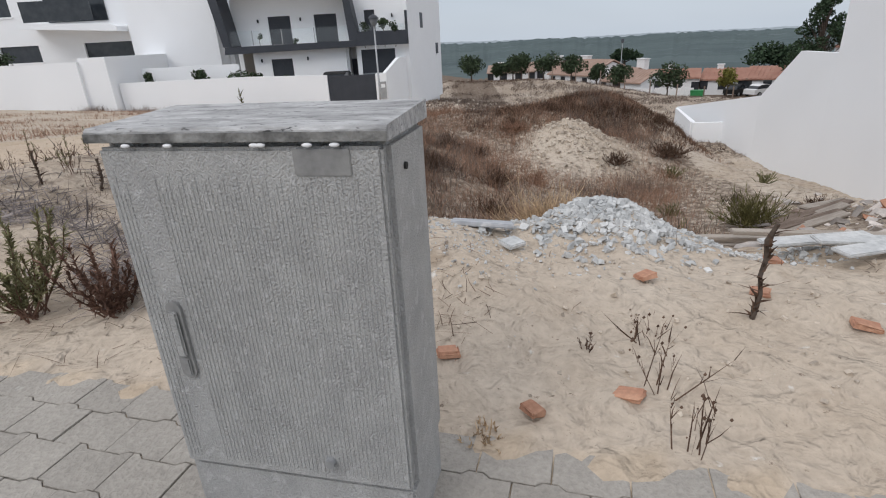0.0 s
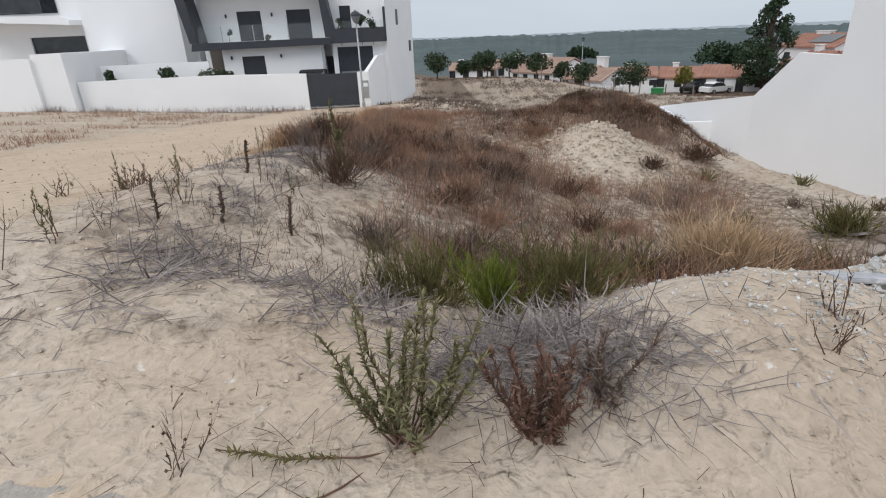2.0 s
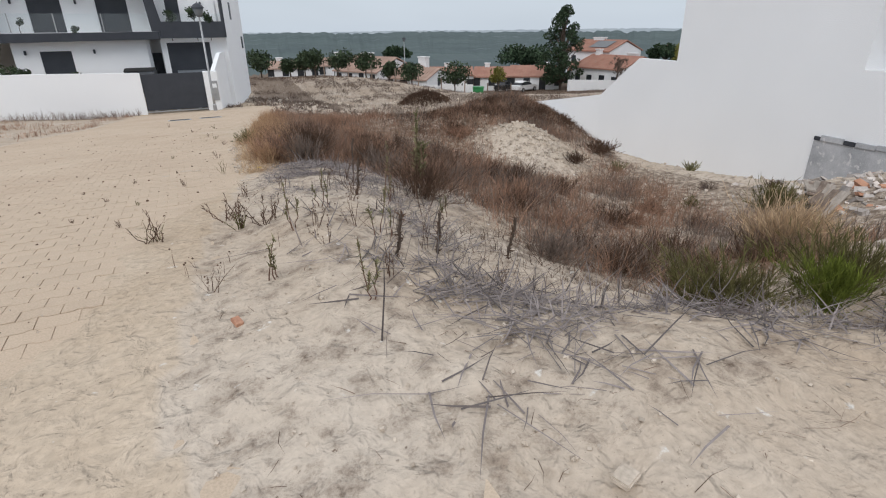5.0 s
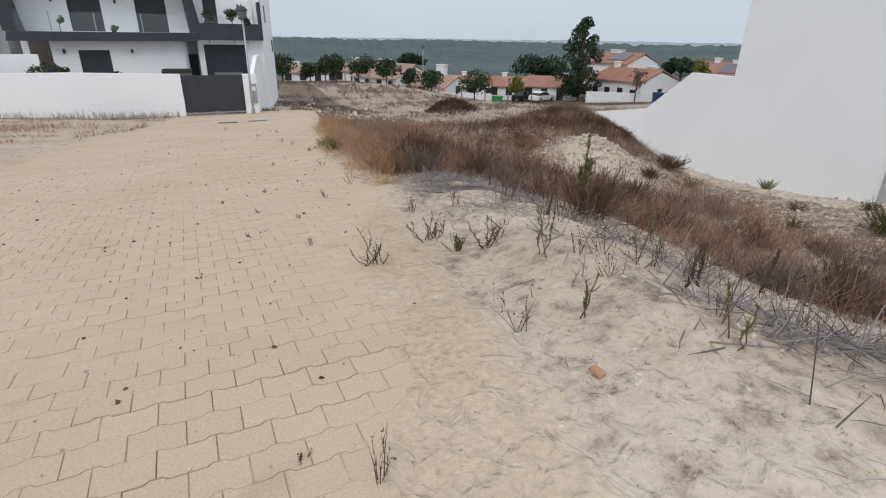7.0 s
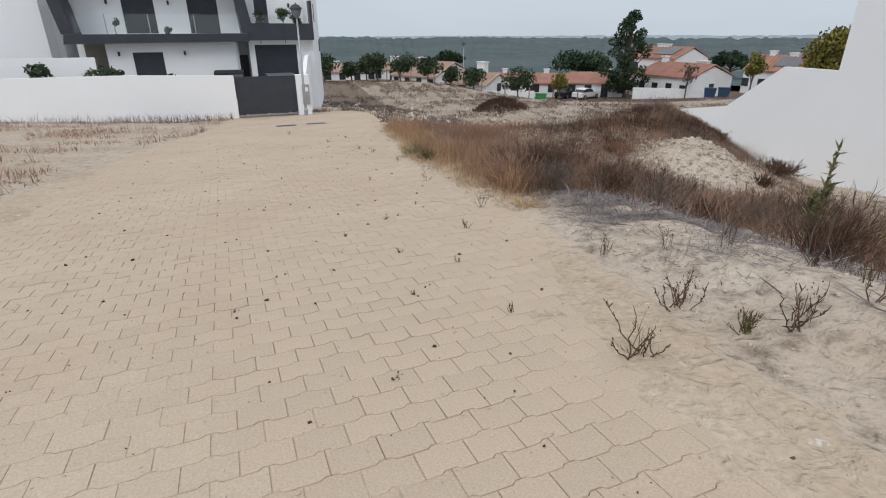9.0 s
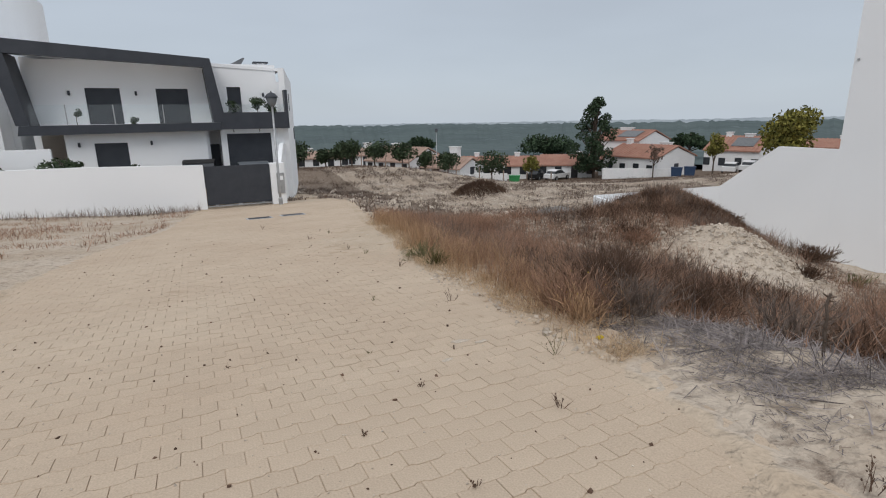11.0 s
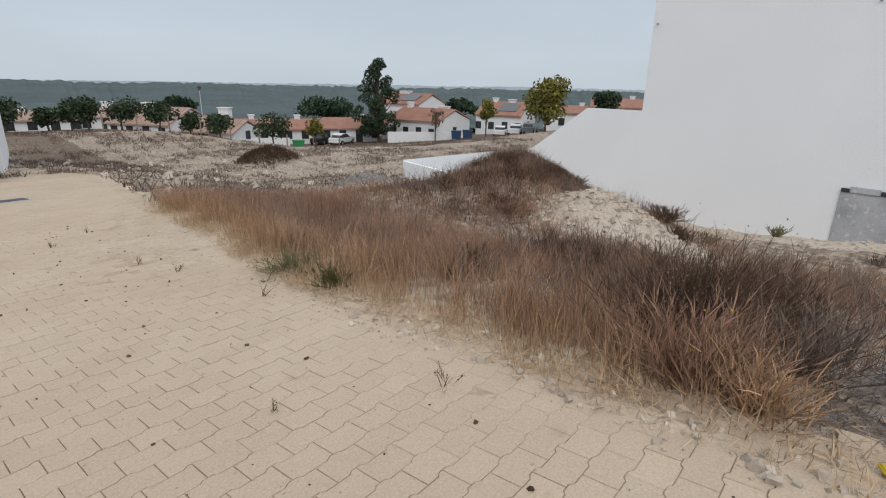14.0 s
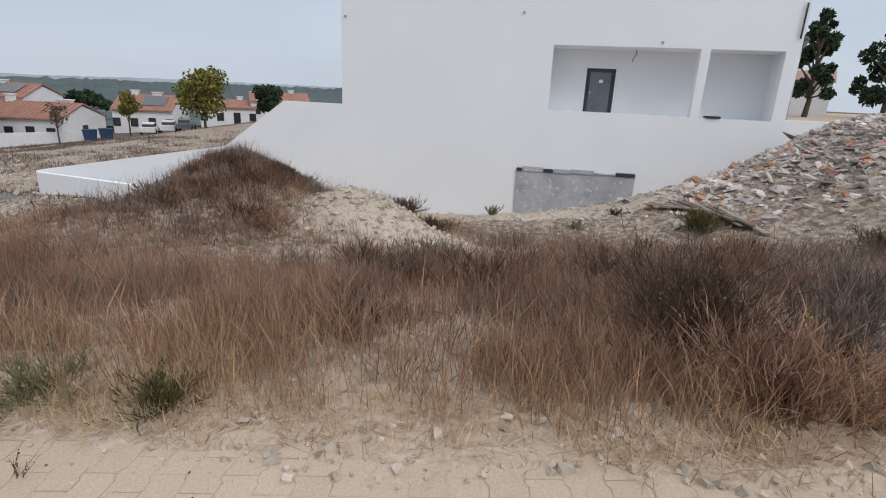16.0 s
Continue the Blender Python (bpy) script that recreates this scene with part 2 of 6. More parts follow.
def box(x0, y0, z0, x1, y1, z1, bevel=0.0, bm=None, m=None):
    own = bm is None
    bm = bm or bmesh.new()
    r = bmesh.ops.create_cube(bm, size=1)
    vs = r["verts"]
    bmesh.ops.scale(bm, vec=(x1 - x0, y1 - y0, z1 - z0), verts=vs)
    bmesh.ops.translate(bm, vec=((x0 + x1) / 2, (y0 + y1) / 2, (z0 + z1) / 2), verts=vs)
    if m:
        bmesh.ops.transform(bm, matrix=m, verts=vs)
    if bevel and own:
        bmesh.ops.bevel(bm, geom=bm.edges[:], offset=bevel, segments=2, affect="EDGES")
    return bm


def prism(poly, axis, a, b, bm=None):
    """A polygon of (u, v) extruded from a to b along axis x, y or z."""
    bm = bm or bmesh.new()
    def at(u, v, w):
        return (w, u, v) if axis == "x" else (u, w, v) if axis == "y" else (u, v, w)
    f = [bm.verts.new(at(u, v, a)) for u, v in poly]
    g = [bm.verts.new(at(u, v, b)) for u, v in poly]
    bm.faces.new(f)
    bm.faces.new(g[::-1])
    for i in range(len(poly)):
        j = (i + 1) % len(poly)
        bm.faces.new((f[i], g[i], g[j], f[j]))
    bmesh.ops.recalc_face_normals(bm, faces=bm.faces[:])
    return bm


def tube(points, radii, sides=8, bm=None):
    bm = bm or bmesh.new()
    rings = []
    pts = [Vector(p) for p in points]
    for i, p in enumerate(pts):
        d = (pts[min(i + 1, len(pts) - 1)] - pts[max(i - 1, 0)]).normalized()
        u = d.orthogonal().normalized()
        v = d.cross(u)
        rings.append([bm.verts.new(p + (u * math.cos(k * math.tau / sides) + v * math.sin(k * math.tau / sides)) * radii[i]) for k in range(sides)])
    for a, b in zip(rings, rings[1:]):
        best = min(range(sides), key=lambda s: sum((a[k].co - b[(k + s) % sides].co).length for k in range(sides)))
        for k in range(sides):
            bm.faces.new((a[k], a[(k + 1) % sides], b[(k + 1 + best) % sides], b[(k + best) % sides]))
    bm.faces.new(rings[0][::-1])
    bm.faces.new(rings[-1])
    return bm


def from_lists(name, verts, faces, material, parent=None):
    me = bpy.data.meshes.new(name)
    me.from_pydata(verts, [], faces)
    me.materials.append(material)
    ob = new(name, me)
    ob.parent = parent
    return ob


def empty(name, m, label, category, group="", kind=""):
    ob = new(name)
    ob.matrix_basis = m
    return tagged(ob, label, category, group, kind)


def wall_with_holes(x0, x1, z0, z1, y0, y1, holes):
    """An upright wall in the xz plane from y0 to y1 thick with rectangular holes (x0, z0, x1, z1) cut through."""
    bm = bmesh.new()
    xs = sorted({x0, x1, *[h[0] for h in holes], *[h[2] for h in holes]})
    zs = sorted({z0, z1, *[h[1] for h in holes], *[h[3] for h in holes]})
    def solid(i, j):
        if i < 0 or j < 0 or i >= len(xs) - 1 or j >= len(zs) - 1:
            return False
        cx, cz = (xs[i] + xs[i + 1]) / 2, (zs[j] + zs[j + 1]) / 2
        return not any(h[0] < cx < h[2] and h[1] < cz < h[3] for h in holes)
    def quad(*p):
        bm.faces.new([bm.verts.new(q) for q in p])
    for i in range(len(xs) - 1):
        for j in range(len(zs) - 1):
            if not solid(i, j):
                continue
            a, b, c, d = xs[i], xs[i + 1], zs[j], zs[j + 1]
            quad((a, y0, c), (b, y0, c), (b, y0, d), (a, y0, d))
            quad((a, y1, c), (a, y1, d), (b, y1, d), (b, y1, c))
            if not solid(i - 1, j):
                quad((a, y0, c), (a, y0, d), (a, y1, d), (a, y1, c))
            if not solid(i + 1, j):
                quad((b, y0, c), (b, y1, c), (b, y1, d), (b, y0, d))
            if not solid(i, j - 1):
                quad((a, y0, c), (a, y1, c), (b, y1, c), (b, y0, c))
            if not solid(i, j + 1):
                quad((a, y0, d), (b, y0, d), (b, y1, d), (a, y1, d))
    bmesh.ops.remove_doubles(bm, verts=bm.verts[:], dist=0.001)
    bmesh.ops.recalc_face_normals(bm, faces=bm.faces[:])
    return bm


# ---- the lie of the land ----
def ss(v):
    v = np.clip(v, 0, 1)
    return v * v * (3 - 2 * v)


def street_z(y):
    z = -0.093 * np.clip(y - 5, 0, None)
    return np.where(y > 62, -5.3 - 1.2 * (1 - np.exp(-(y - 62) / 14)), z)


def off_paving(x, y):
    """How far a place lies off the paving, on the lot's side (metres, positive on the lot)."""
    e = np.interp(y, [2, 4, 6, 9, 14, 16, 20, 27, 31], [-5.2, -5.06, -4.8, -4.15, -3.75, -3.2, -2.6, -1.0, -0.6])
    a, b = x - e, (y - (1.24 - 0.29 * np.clip(x, -6, 6))) * 0.96
    k = 1.2
    h = np.clip(0.5 + 0.5 * (b - a) / k, 0, 1)
    return b + (a - b) * h - k * h * (1 - h)


def bump_at(x, y, cx, cy, rx, ry, h, turn=0.0):
    c, s = math.cos(turn), math.sin(turn)
    u, v = ((x - cx) * c + (y - cy) * s) / rx, (-(x - cx) * s + (y - cy) * c) / ry
    return h * np.exp(-(u * u + v * v))


def left_lot(x, y):
    return (x < np.interp(y, [5, 13, 19, 23, 31], [-12, -9.7, -8.7, -7.5, -6.6])) & (y > 6)


def make_waves():
    g, out = np.random.default_rng(4), []
    for k, amp in ((0.9, 0.05), (2.3, 0.028), (5.5, 0.022), (11, 0.017)):
        for _ in range(4):
            a, p, q = g.uniform(0, math.tau, 3)
            out.append((k, amp, a, p, q))
    return out


WAVES = make_waves()


def lumps(x, y):
    """Trodden, wind-blown unevenness of the loose ground."""
    z = np.zeros_like(x)
    for k, amp, a, p, q in WAVES:
        z = z + amp * 0.5 * np.sin(k * (x * math.cos(a) + y * math.sin(a)) + p + 1.7 * np.sin(0.6 * k * (x * math.cos(q) - y * math.sin(q))))
    return z


def land(x, y):
    x, y = np.asarray(x, float), np.asarray(y, float)
    d = off_paving(x, y)
    near = ss((9.5 - y) / 4)
    fade = 1 - 0.75 * ss((y - 30) / 25)
    z = street_z(y) - (1.62 - 0.1 * near) * ss((d - 0.95 * near) / (9 - 3.9 * near)) * fade
    z = z + 0.08 * near * np.exp(-((d - 0.9) / 0.5) ** 2) - 0.30 * bump_at(x, y, -1.0, 4.2, 1.3, 1.0, 1.0)
    z = z + bump_at(x, y, 3.6, 13.7, 1.25, 1.35, 1.1) + bump_at(x, y, 5.2, 16.8, 2.6, 1.7, 1.35) + bump_at(x, y, 4.2, 16.6, 3.8, 2.2, 0.55) + bump_at(x, y, 0.9, 17.2, 1.8, 1.5, 0.35) + bump_at(x, y, 3.1, 15.6, 0.9, 0.8, 0.25)
    z = z + bump_at(x, y, 5.8, 13.9, 1.2, 1.0, 0.5)
    z = z + bump_at(x, y, -0.15, 2.75, 0.75, 0.5, 0.20) + bump_at(x, y, 0.98, 2.95, 0.5, 0.42, 0.30)
    z = z + bump_at(x, y, 7.6, 3.6, 2.6, 3.3, 1.12) - 1.15 * ss((x - 6.8) / 4.4) * ss((27 - y) / 8) * ss((y - 2) / 3)
    z = z + 0.06 * np.clip(-9.0 - x, 0, 30) * ss((y - 6) / 10)
    z = z - 1.6 * ss((y - 38) / 18) * ss((x - 18) / 16) + 1.9 * ss((28 - x) / 16) * ss((y - 50) / 14) * ss((88 - y) / 14) * ss((x + 2) / 4)
    z = z + bump_at(x, y, 13.1, 41.3, 1.7, 1.3, 1.0) + bump_at(x, y, 10.9, 29.2, 1.3, 1.1, 0.45)
    z = z - 0.20 * bump_at(x, y, -1.35, 3.1, 0.55, 0.35, 1.0)
    z = z + lumps(x, y) * ss(d / 0.8 + left_lot(x, y)) * ss((60 - np.hypot(x + 1, y - 9)) / 6)
    r = np.hypot(x, y)
    return z - 26 * ss((r - 95) / 400) - 25 * ss((r - 900) / 3000)


def H(x, y):
    return float(land(x, y))


def build_ground():
    """One sheet from fine cells near the walk to the horizon; the paved part lies sunk under its blocks."""
    def axis(lo, hi, c, fine):
        out, v, step = [], c, fine
        while v < hi:
            out.append(v)
            step = fine if abs(v - c) < 14 else step * 1.07
            v += step
        out.append(hi)
        v, step, back = c, fine, []
        while v > lo:
            step = fine if abs(v - c) < 14 else step * 1.07
            v -= step
            back.append(max(v, lo))
        return np.array(sorted(set(back + out)))
    xs, ys = axis(-3500, 3500, -1.0, 0.09), axis(-1500, 3500, 9.0, 0.09)
    X, Y = np.meshgrid(xs, ys)
    Z = land(X, Y)
    d = off_paving(X, Y)
    lotleft = left_lot(X, Y)
    free = (d > 0) | lotleft | (Y > 31.4)
    rng = np.random.default_rng(4)
    near = np.hypot(X + 1, Y - 9) < 60
    Z = Z + rng.normal(0, 0.007, Z.shape) * near * free
    # blown sand laps over the paving's rim and thins out
    reach = 0.08 + 0.55 * ss((8.5 - Y) / 2) * (Y > 2.2) + 0.6 * ss((5 - Y) / 1) * (Y > 2.2)
    cover = 0.026 * (1 - ss(-d / reach)) + 0.02 * lumps(X, Y) * (1 - ss((-d - reach) / 0.8))
    drift = np.sin(0.9 * X + 1.3 * np.sin(0.7 * Y)) * np.sin(0.8 * Y + 0.6 + 1.1 * np.sin(0.9 * X)) + 0.5 * np.sin(3.1 * X + 2 * np.sin(2.3 * Y)) * np.sin(2.7 * Y + 1.0)
    fill = 0.0036 * ss((drift + 0.35) / 0.8)
    Z = np.where(free, Z, Z - 0.007 + fill + np.clip(cover, -0.003, 0.09))
    n, w = X.size, len(xs)
    i = np.arange(n).reshape(X.shape)
    quads = np.stack([i[:-1, :-1], i[:-1, 1:], i[1:, 1:], i[1:, :-1]], -1).reshape(-1, 4)
    me = bpy.data.meshes.new("ground")
    me.from_pydata(np.stack([X, Y, Z], -1).reshape(-1, 3).tolist(), [], quads.tolist())
    me.polygons.foreach_set("use_smooth", [True] * len(me.polygons))
    hollow = ss((d - 1.8) / 1.5) * ss((Y - 2.8) / 1.5) * (X < 6.5)
    mound = np.exp(-(((X - 3.6) / 1.5) ** 2 + ((Y - 13.2) / 1.3) ** 2))
    litter = 0.35 + 0.4 * hollow - 0.75 * mound - 0.3 * (Y < 2.8) + 0.24 * (Y > 21) - 0.05 * ss((Y - 6) / 1) * (Y < 9.9) * (d < 2.8) + 0.12 * (Y > 9) * (d < 1.2) * (d > 0)
    litter = np.where(lotleft, 0.25, litter)
    litter = np.where(free & ((d > 0.4) | lotleft | (Y < 9)), litter, -0.4)
    litter = np.where(np.hypot(X, Y) > 75, 1.6, litter)
    at = me.attributes.new("litter", "FLOAT", "POINT")
    at.data.foreach_set("value", litter.reshape(-1).astype(np.float32))
    me.materials.append(SAND)
    return tagged(new("ground", me), "pale sandy vacant lot with scrub litter sloping to far fields", "ground", kind="structure")


build_ground()


def ridge(name, dist, top, depth, material, seed, label, rings):
    rng = np.random.default_rng(seed)
    verts, faces = [], []
    a = np.radians(np.linspace(-110, 110, 700))
    prof = sum(rng.uniform(0.3, 1) * np.sin(a * k + rng.uniform(0, 6)) / k ** 0.8 for k in range(2, 40)) * depth * 0.3
    prof += rng.normal(0, 0.9, len(a))
    for k, (h, r) in enumerate(rings):
        for i, t in enumerate(a):
            jag = prof[i] * min(1, r * r) + (rng.normal(0, 0.35) if r > 0.3 else 0)
            rr = dist * r
            verts.append((math.sin(t) * rr, math.cos(t) * rr, top + h + jag))
    w = len(a)
    for k in range(len(rings) - 1):
        for i in range(w - 1):
            faces.append((k * w + i, k * w + i + 1, (k + 1) * w + i + 1, (k + 1) * w + i))
    return tagged(from_lists(name, verts, faces, material), label, "hill", kind="structure")


ridge("backdrop_hill", 900, -8, 5, FOREST, 3, "low dark green forested ridge with haze in its colour", ((1.2, 0.108), (0.4, 0.17), (-12, 0.5), (-8, 0.8), (0, 1.0), (-14, 1.4)))
ridge("backdrop_far_hill", 2300, -16, 16, FOREST_FAR, 8, "distant hills at the skyline, paled by haze in their colour", ((-40, 0.8), (0, 1.0), (-30, 1.3)))


# ---- roadside cabinet ----
def build_cabinet():
    c = empty("electrical_cabinet", pose(-0.340, 1.056, 0.0, 0, 0, -13.6), "weathered grey street electrical cabinet with stained lid", "utility cabinet")
    w, d, h = 0.292, 0.122, 0.945
    part("plinth", box(-w + 0.006, -d + 0.006, -0.06, w - 0.006, d - 0.006, 0.168, 0.006), CABINET, c)
    part("body", box(-w, -d + 0.014, 0.172, w, d, h, 0.01), CABINET, c)
    door = part("door", box(-w + 0.008, -d - 0.006, 0.176, w - 0.008, -d + 0.012, h - 0.006, 0.006), CABINET, c, "grey ribbed cabinet door")
    for k in range(58):
        x = -w + 0.02 + k * 0.0097
        if x < w - 0.03 and not -0.237 < x < -0.18:
            part("rib", box(x, -d - 0.0073, 0.20, x + 0.0042, -d - 0.004, h - 0.075 + 0.02 * math.sin(k * 2.1), 0.0008), CABINET, door)
    lid = part("lid", prism([(-d - 0.012, h + 0.004), (d + 0.01, h + 0.004), (d + 0.01, h + 0.042), (-d - 0.006, h + 0.030), (-d - 0.012, h + 0.024)], "x", -w - 0.006, w + 0.006), LID, c, "lichen-stained sloping lid")
    part("lid_edge", box(-w - 0.007, -d - 0.015, h + 0.005, w + 0.007, -d - 0.0125, h + 0.021), LID_EDGE, lid, "blackened dirty lid edge")
    rnd = random.Random(2)
    for x in (-0.21, -0.12, 0.055, 0.067, 0.155, 0.205):
        bm = bmesh.new()
        bmesh.ops.create_icosphere(bm, subdivisions=2, radius=0.0065, matrix=pose(x, -d - 0.014, h - 0.001) @ Matrix.Diagonal((1.5, 0.8, 0.6, 1)))
        part("cocoon", bm, FAR_WALL, lid, "small whitish cocoon", smooth=True)
    plate = part("label_plate", box(0.122, -d - 0.0085, h - 0.056, 0.228, -d - 0.006, h - 0.009, 0.002), FADED, door, "faded grey blank plate")
    bm = bmesh.new()
    rec = [(-0.205 + 0.018 * math.cos(a), 0.60 + 0.02 * math.sin(a)) for a in np.linspace(0, math.pi, 9)] + [(-0.205 + 0.018 * math.cos(a), 0.45 + 0.02 * math.sin(a)) for a in np.linspace(math.pi, math.tau, 9)]
    part("handle_surround", prism(rec, "y", -d - 0.013, -d - 0.006), FADED, door)
    part("handle", box(-0.216, -d - 0.022, 0.49, -0.194, -d - 0.0135, 0.60, 0.004), CABINET, door, "grey swing handle")
    part("handle_base", box(-0.217, -d - 0.02, 0.442, -0.193, -d - 0.0135, 0.485, 0.003), FADED, door, "dark handle hinge")
    bm = bmesh.new()
    bmesh.ops.create_cone(bm, segments=16, radius1=0.013, radius2=0.011, depth=0.014, cap_ends=True, matrix=pose(0.10, -d - 0.012, 0.236, 90))
    part("lock", bm, STEEL, door, "small round metal lock")
    bm = bmesh.new()
    bmesh.ops.create_cone(bm, segments=12, radius1=0.007, radius2=0.007, depth=0.01, cap_ends=True, matrix=pose(w, -0.03, h - 0.06, 0, 90))
    part("side_bolt", bm, RUBBER, c)


build_cabinet()


# ---- modern house at the end of the street ----
HX = 37.0


def shutter(parent, x0, z0, x1, z1, y, name="window"):
    s = part(name, box(x0 - 0.04, y - 0.03, z0 - 0.04, x1 + 0.04, y + 0.02, z1 + 0.04), ANTHRACITE, parent)
    k, z = 0, z0
    while z < z1 - 0.01:
        part("slat", box(x0, y - 0.045, z, x1, y - 0.03, min(z + 0.11, z1)), SHUTTER, s)
        z += 0.115
    return s


def wall_lamp(parent, x, y, z):
    part("wall_lamp", box(x - 0.05, y - 0.14, z - 0.11, x + 0.05, y, z + 0.11, 0.02), ANTHRACITE, parent, "small black wall lamp")


def build_modern_house():
    h = empty("modern_house", pose(0, 0, 0), "two-storey white house with anthracite balcony frame and shutters", "house")
    y = HX
    part("ground_floor_wall", wall_with_holes(-11.9, -5.75, -2.1, 0.90, y, y + 0.3, [(-10.75, -0.85, -9.35, 0.35)]), PLASTER, h)
    shutter(h, -10.75, -0.85, -9.35, 0.35, y + 0.12)
    part("porch_back", wall_with_holes(-5.75, -4.9, -2.1, 0.9, y + 1.4, y + 1.6, []), PLASTER, h)
    part("porch_side", box(-5.75, y + 0.3, -2.1, -5.6, y + 1.4, 0.9), PLASTER, h)
    part("garage_wall", wall_with_holes(-5.05, -1.85, -2.1, 0.9, y, y + 0.3, [(-4.75, -2.0, -2.5, 0.66)]), PLASTER, h)
    part("porch_wall", wall_with_holes(-7.2, -4.5, -2.1, 0.9, y + 2.0, y + 2.2, []), PLASTER, h)
    part("front_door", box(-5.62, y + 1.30, -1.9, -5.10, y + 1.38, 0.1, 0.01), ANTHRACITE, h)
    shutter(h, -4.75, -2.0, -2.5, 0.66, y + 0.14, "garage_door")
    part("side_wall", box(-0.3, 0.0, -3.4, 0.0, 11, 4.05), PLASTER, h).matrix_basis = pose(-1.55, y, 0, 0, 0, -11.8)
    part("back_wall", box(-13.4, y + 10.5, -2.4, 0.3, y + 10.75, 4.05), PLASTER, h)
    part("left_wall", box(-13.4, y + 1.6, -2.4, -13.1, y + 10.7, 4.4), PLASTER, h)
    part("floor_slab", box(-13.1, y, 0.9, -1.85, y + 10.7, 1.2), PLASTER, h)
    part("roof", prism([(-13.45, 4.55), (-1.6, 3.95), (-1.6, 4.10), (-13.45, 4.75)], "y", y + 0.95, y + 10.4), PLASTER, h)
    # upper floor, set back behind the balcony
    up = part("upper_wall", wall_with_holes(-13.1, -5.2, 1.2, 4.30, y + 1.3, y + 1.6, [(-10.95, 1.25, -9.45, 3.0), (-7.85, 1.25, -6.35, 3.0)]), PLASTER, h)
    shutter(h, -10.95, 1.25, -9.45, 3.0, y + 1.45)
    shutter(h, -7.85, 1.25, -6.35, 3.0, y + 1.45)
    part("upper_wall", wall_with_holes(-5.2, -1.85, 1.2, 4.28, y + 1.0, y + 1.3, [(-4.45, 1.25, -3.75, 3.1)]), PLASTER, h)
    shutter(h, -4.45, 1.25, -3.75, 3.1, y + 1.15)
    for x in (-11.6, -8.75):
        wall_lamp(h, x, y + 1.3, 2.75)
    for x in (-11.35, -8.3):
        wall_lamp(h, x, y, 0.30)
    wall_lamp(h, -2.6, y + 1.0, 2.7)
    # the dark frame round the balcony
    f = -0.55
    part("balcony_floor", box(-13.1, y + f, 0.90, -5.1, y + 1.28, 1.02), ANTHRACITE, h)
    part("balcony_frame", prism([(-13.5, 0.78), (-5.0, 0.86), (-5.0, 1.26), (-13.4, 1.22)], "y", y + f - 0.12, y + f), ANTHRACITE, h, "anthracite fascia")
    part("balcony_frame", prism([(-13.5, 1.224), (-13.0, 1.224), (-13.45, 4.35), (-14.0, 4.35)], "y", y + f - 0.12, y + 1.3), ANTHRACITE, h, "slanted anthracite side of the frame")
    part("balcony_frame", prism([(-14.0, 4.354), (-5.55, 3.93), (-5.2, 4.36), (-14.1, 4.98)], "y", y + f - 0.12, y + f + 0.3), ANTHRACITE, h, "anthracite roof fascia")
    part("soffit", prism([(-13.9, 4.45), (-5.5, 4.02), (-5.5, 4.12), (-13.9, 4.55)], "y", y + f + 0.3, y + 1.3), PLASTER, h)
    part("balcony_frame", prism([(-5.35, 1.264), (-4.75, 1.264), (-5.2, 4.35), (-5.55, 3.925)], "y", y + f - 0.12, y + 1.0), ANTHRACITE, h, "anthracite upright of the frame")
    part("parapet", box(-4.99, y + f - 0.1, 0.9, -1.62, y + f + 0.05, 1.75), ANTHRACITE, h, "anthracite balcony parapet")
    part("parapet_side", box(-1.70, y + f + 0.05, 0.9, -1.548, y + 0.9, 2.9), ANTHRACITE, h)
    part("terrace_floor", box(-4.99, y + f + 0.05, 0.9, -1.70, y + 0.0, 1.05), PLASTER, h)
    for x0, x1 in ((-12.95, -11.6), (-11.55, -9.7), (-9.65, -7.6), (-7.55, -5.3)):
        g = part("glass_panel", box(x0, y + f + 0.02, 1.28, x1, y + f + 0.035, 2.15), GLASS, h, "clear glass balustrade panel")
        g.visible_shadow = False
        part("railing_post", box(x1 + 0.005, y + f, 1.265, x1 + 0.045, y + f + 0.05, 2.15), STEEL, h)
    g = part("glass_panel", box(-4.70, y + f - 0.03, 1.76, -1.75, y + f - 0.015, 2.15), GLASS, h, "clear glass balustrade panel")
    g.visible_shadow = False
    # roof gear
    part("chimney", box(-2.5, y + 3, 4.08, -2.1, y + 3.4, 4.55), PLASTER, h)
    part("chimney_cap", box(-2.72, y + 2.85, 4.55, -1.9, y + 3.55, 4.63), ANTHRACITE, h)
    part("roof_panel", prism([(-4.2, 4.30), (-3.5, 4.32), (-3.25, 4.72), (-3.32, 4.75)], "y", y + 2.2, y + 3.0), SOLAR, h, "tilted roof solar panel")
    part("side_lamp", box(-1.55, y + 1.2, 3.2, -1.40, y + 1.5, 3.7), ANTHRACITE, h)
    part("side_window", box(-0.01, 3.6, 1.9, 0.02, 4.4, 2.9), SHUTTER, h).matrix_basis = pose(-1.55, y, 0, 0, 0, -11.8)
    part("side_window", box(-0.01, 8.8, 0.0, 0.05, 9.6, 0.8), SHUTTER, h).matrix_basis = pose(-1.55, y, 0, 0, 0, -11.8)


build_modern_house()


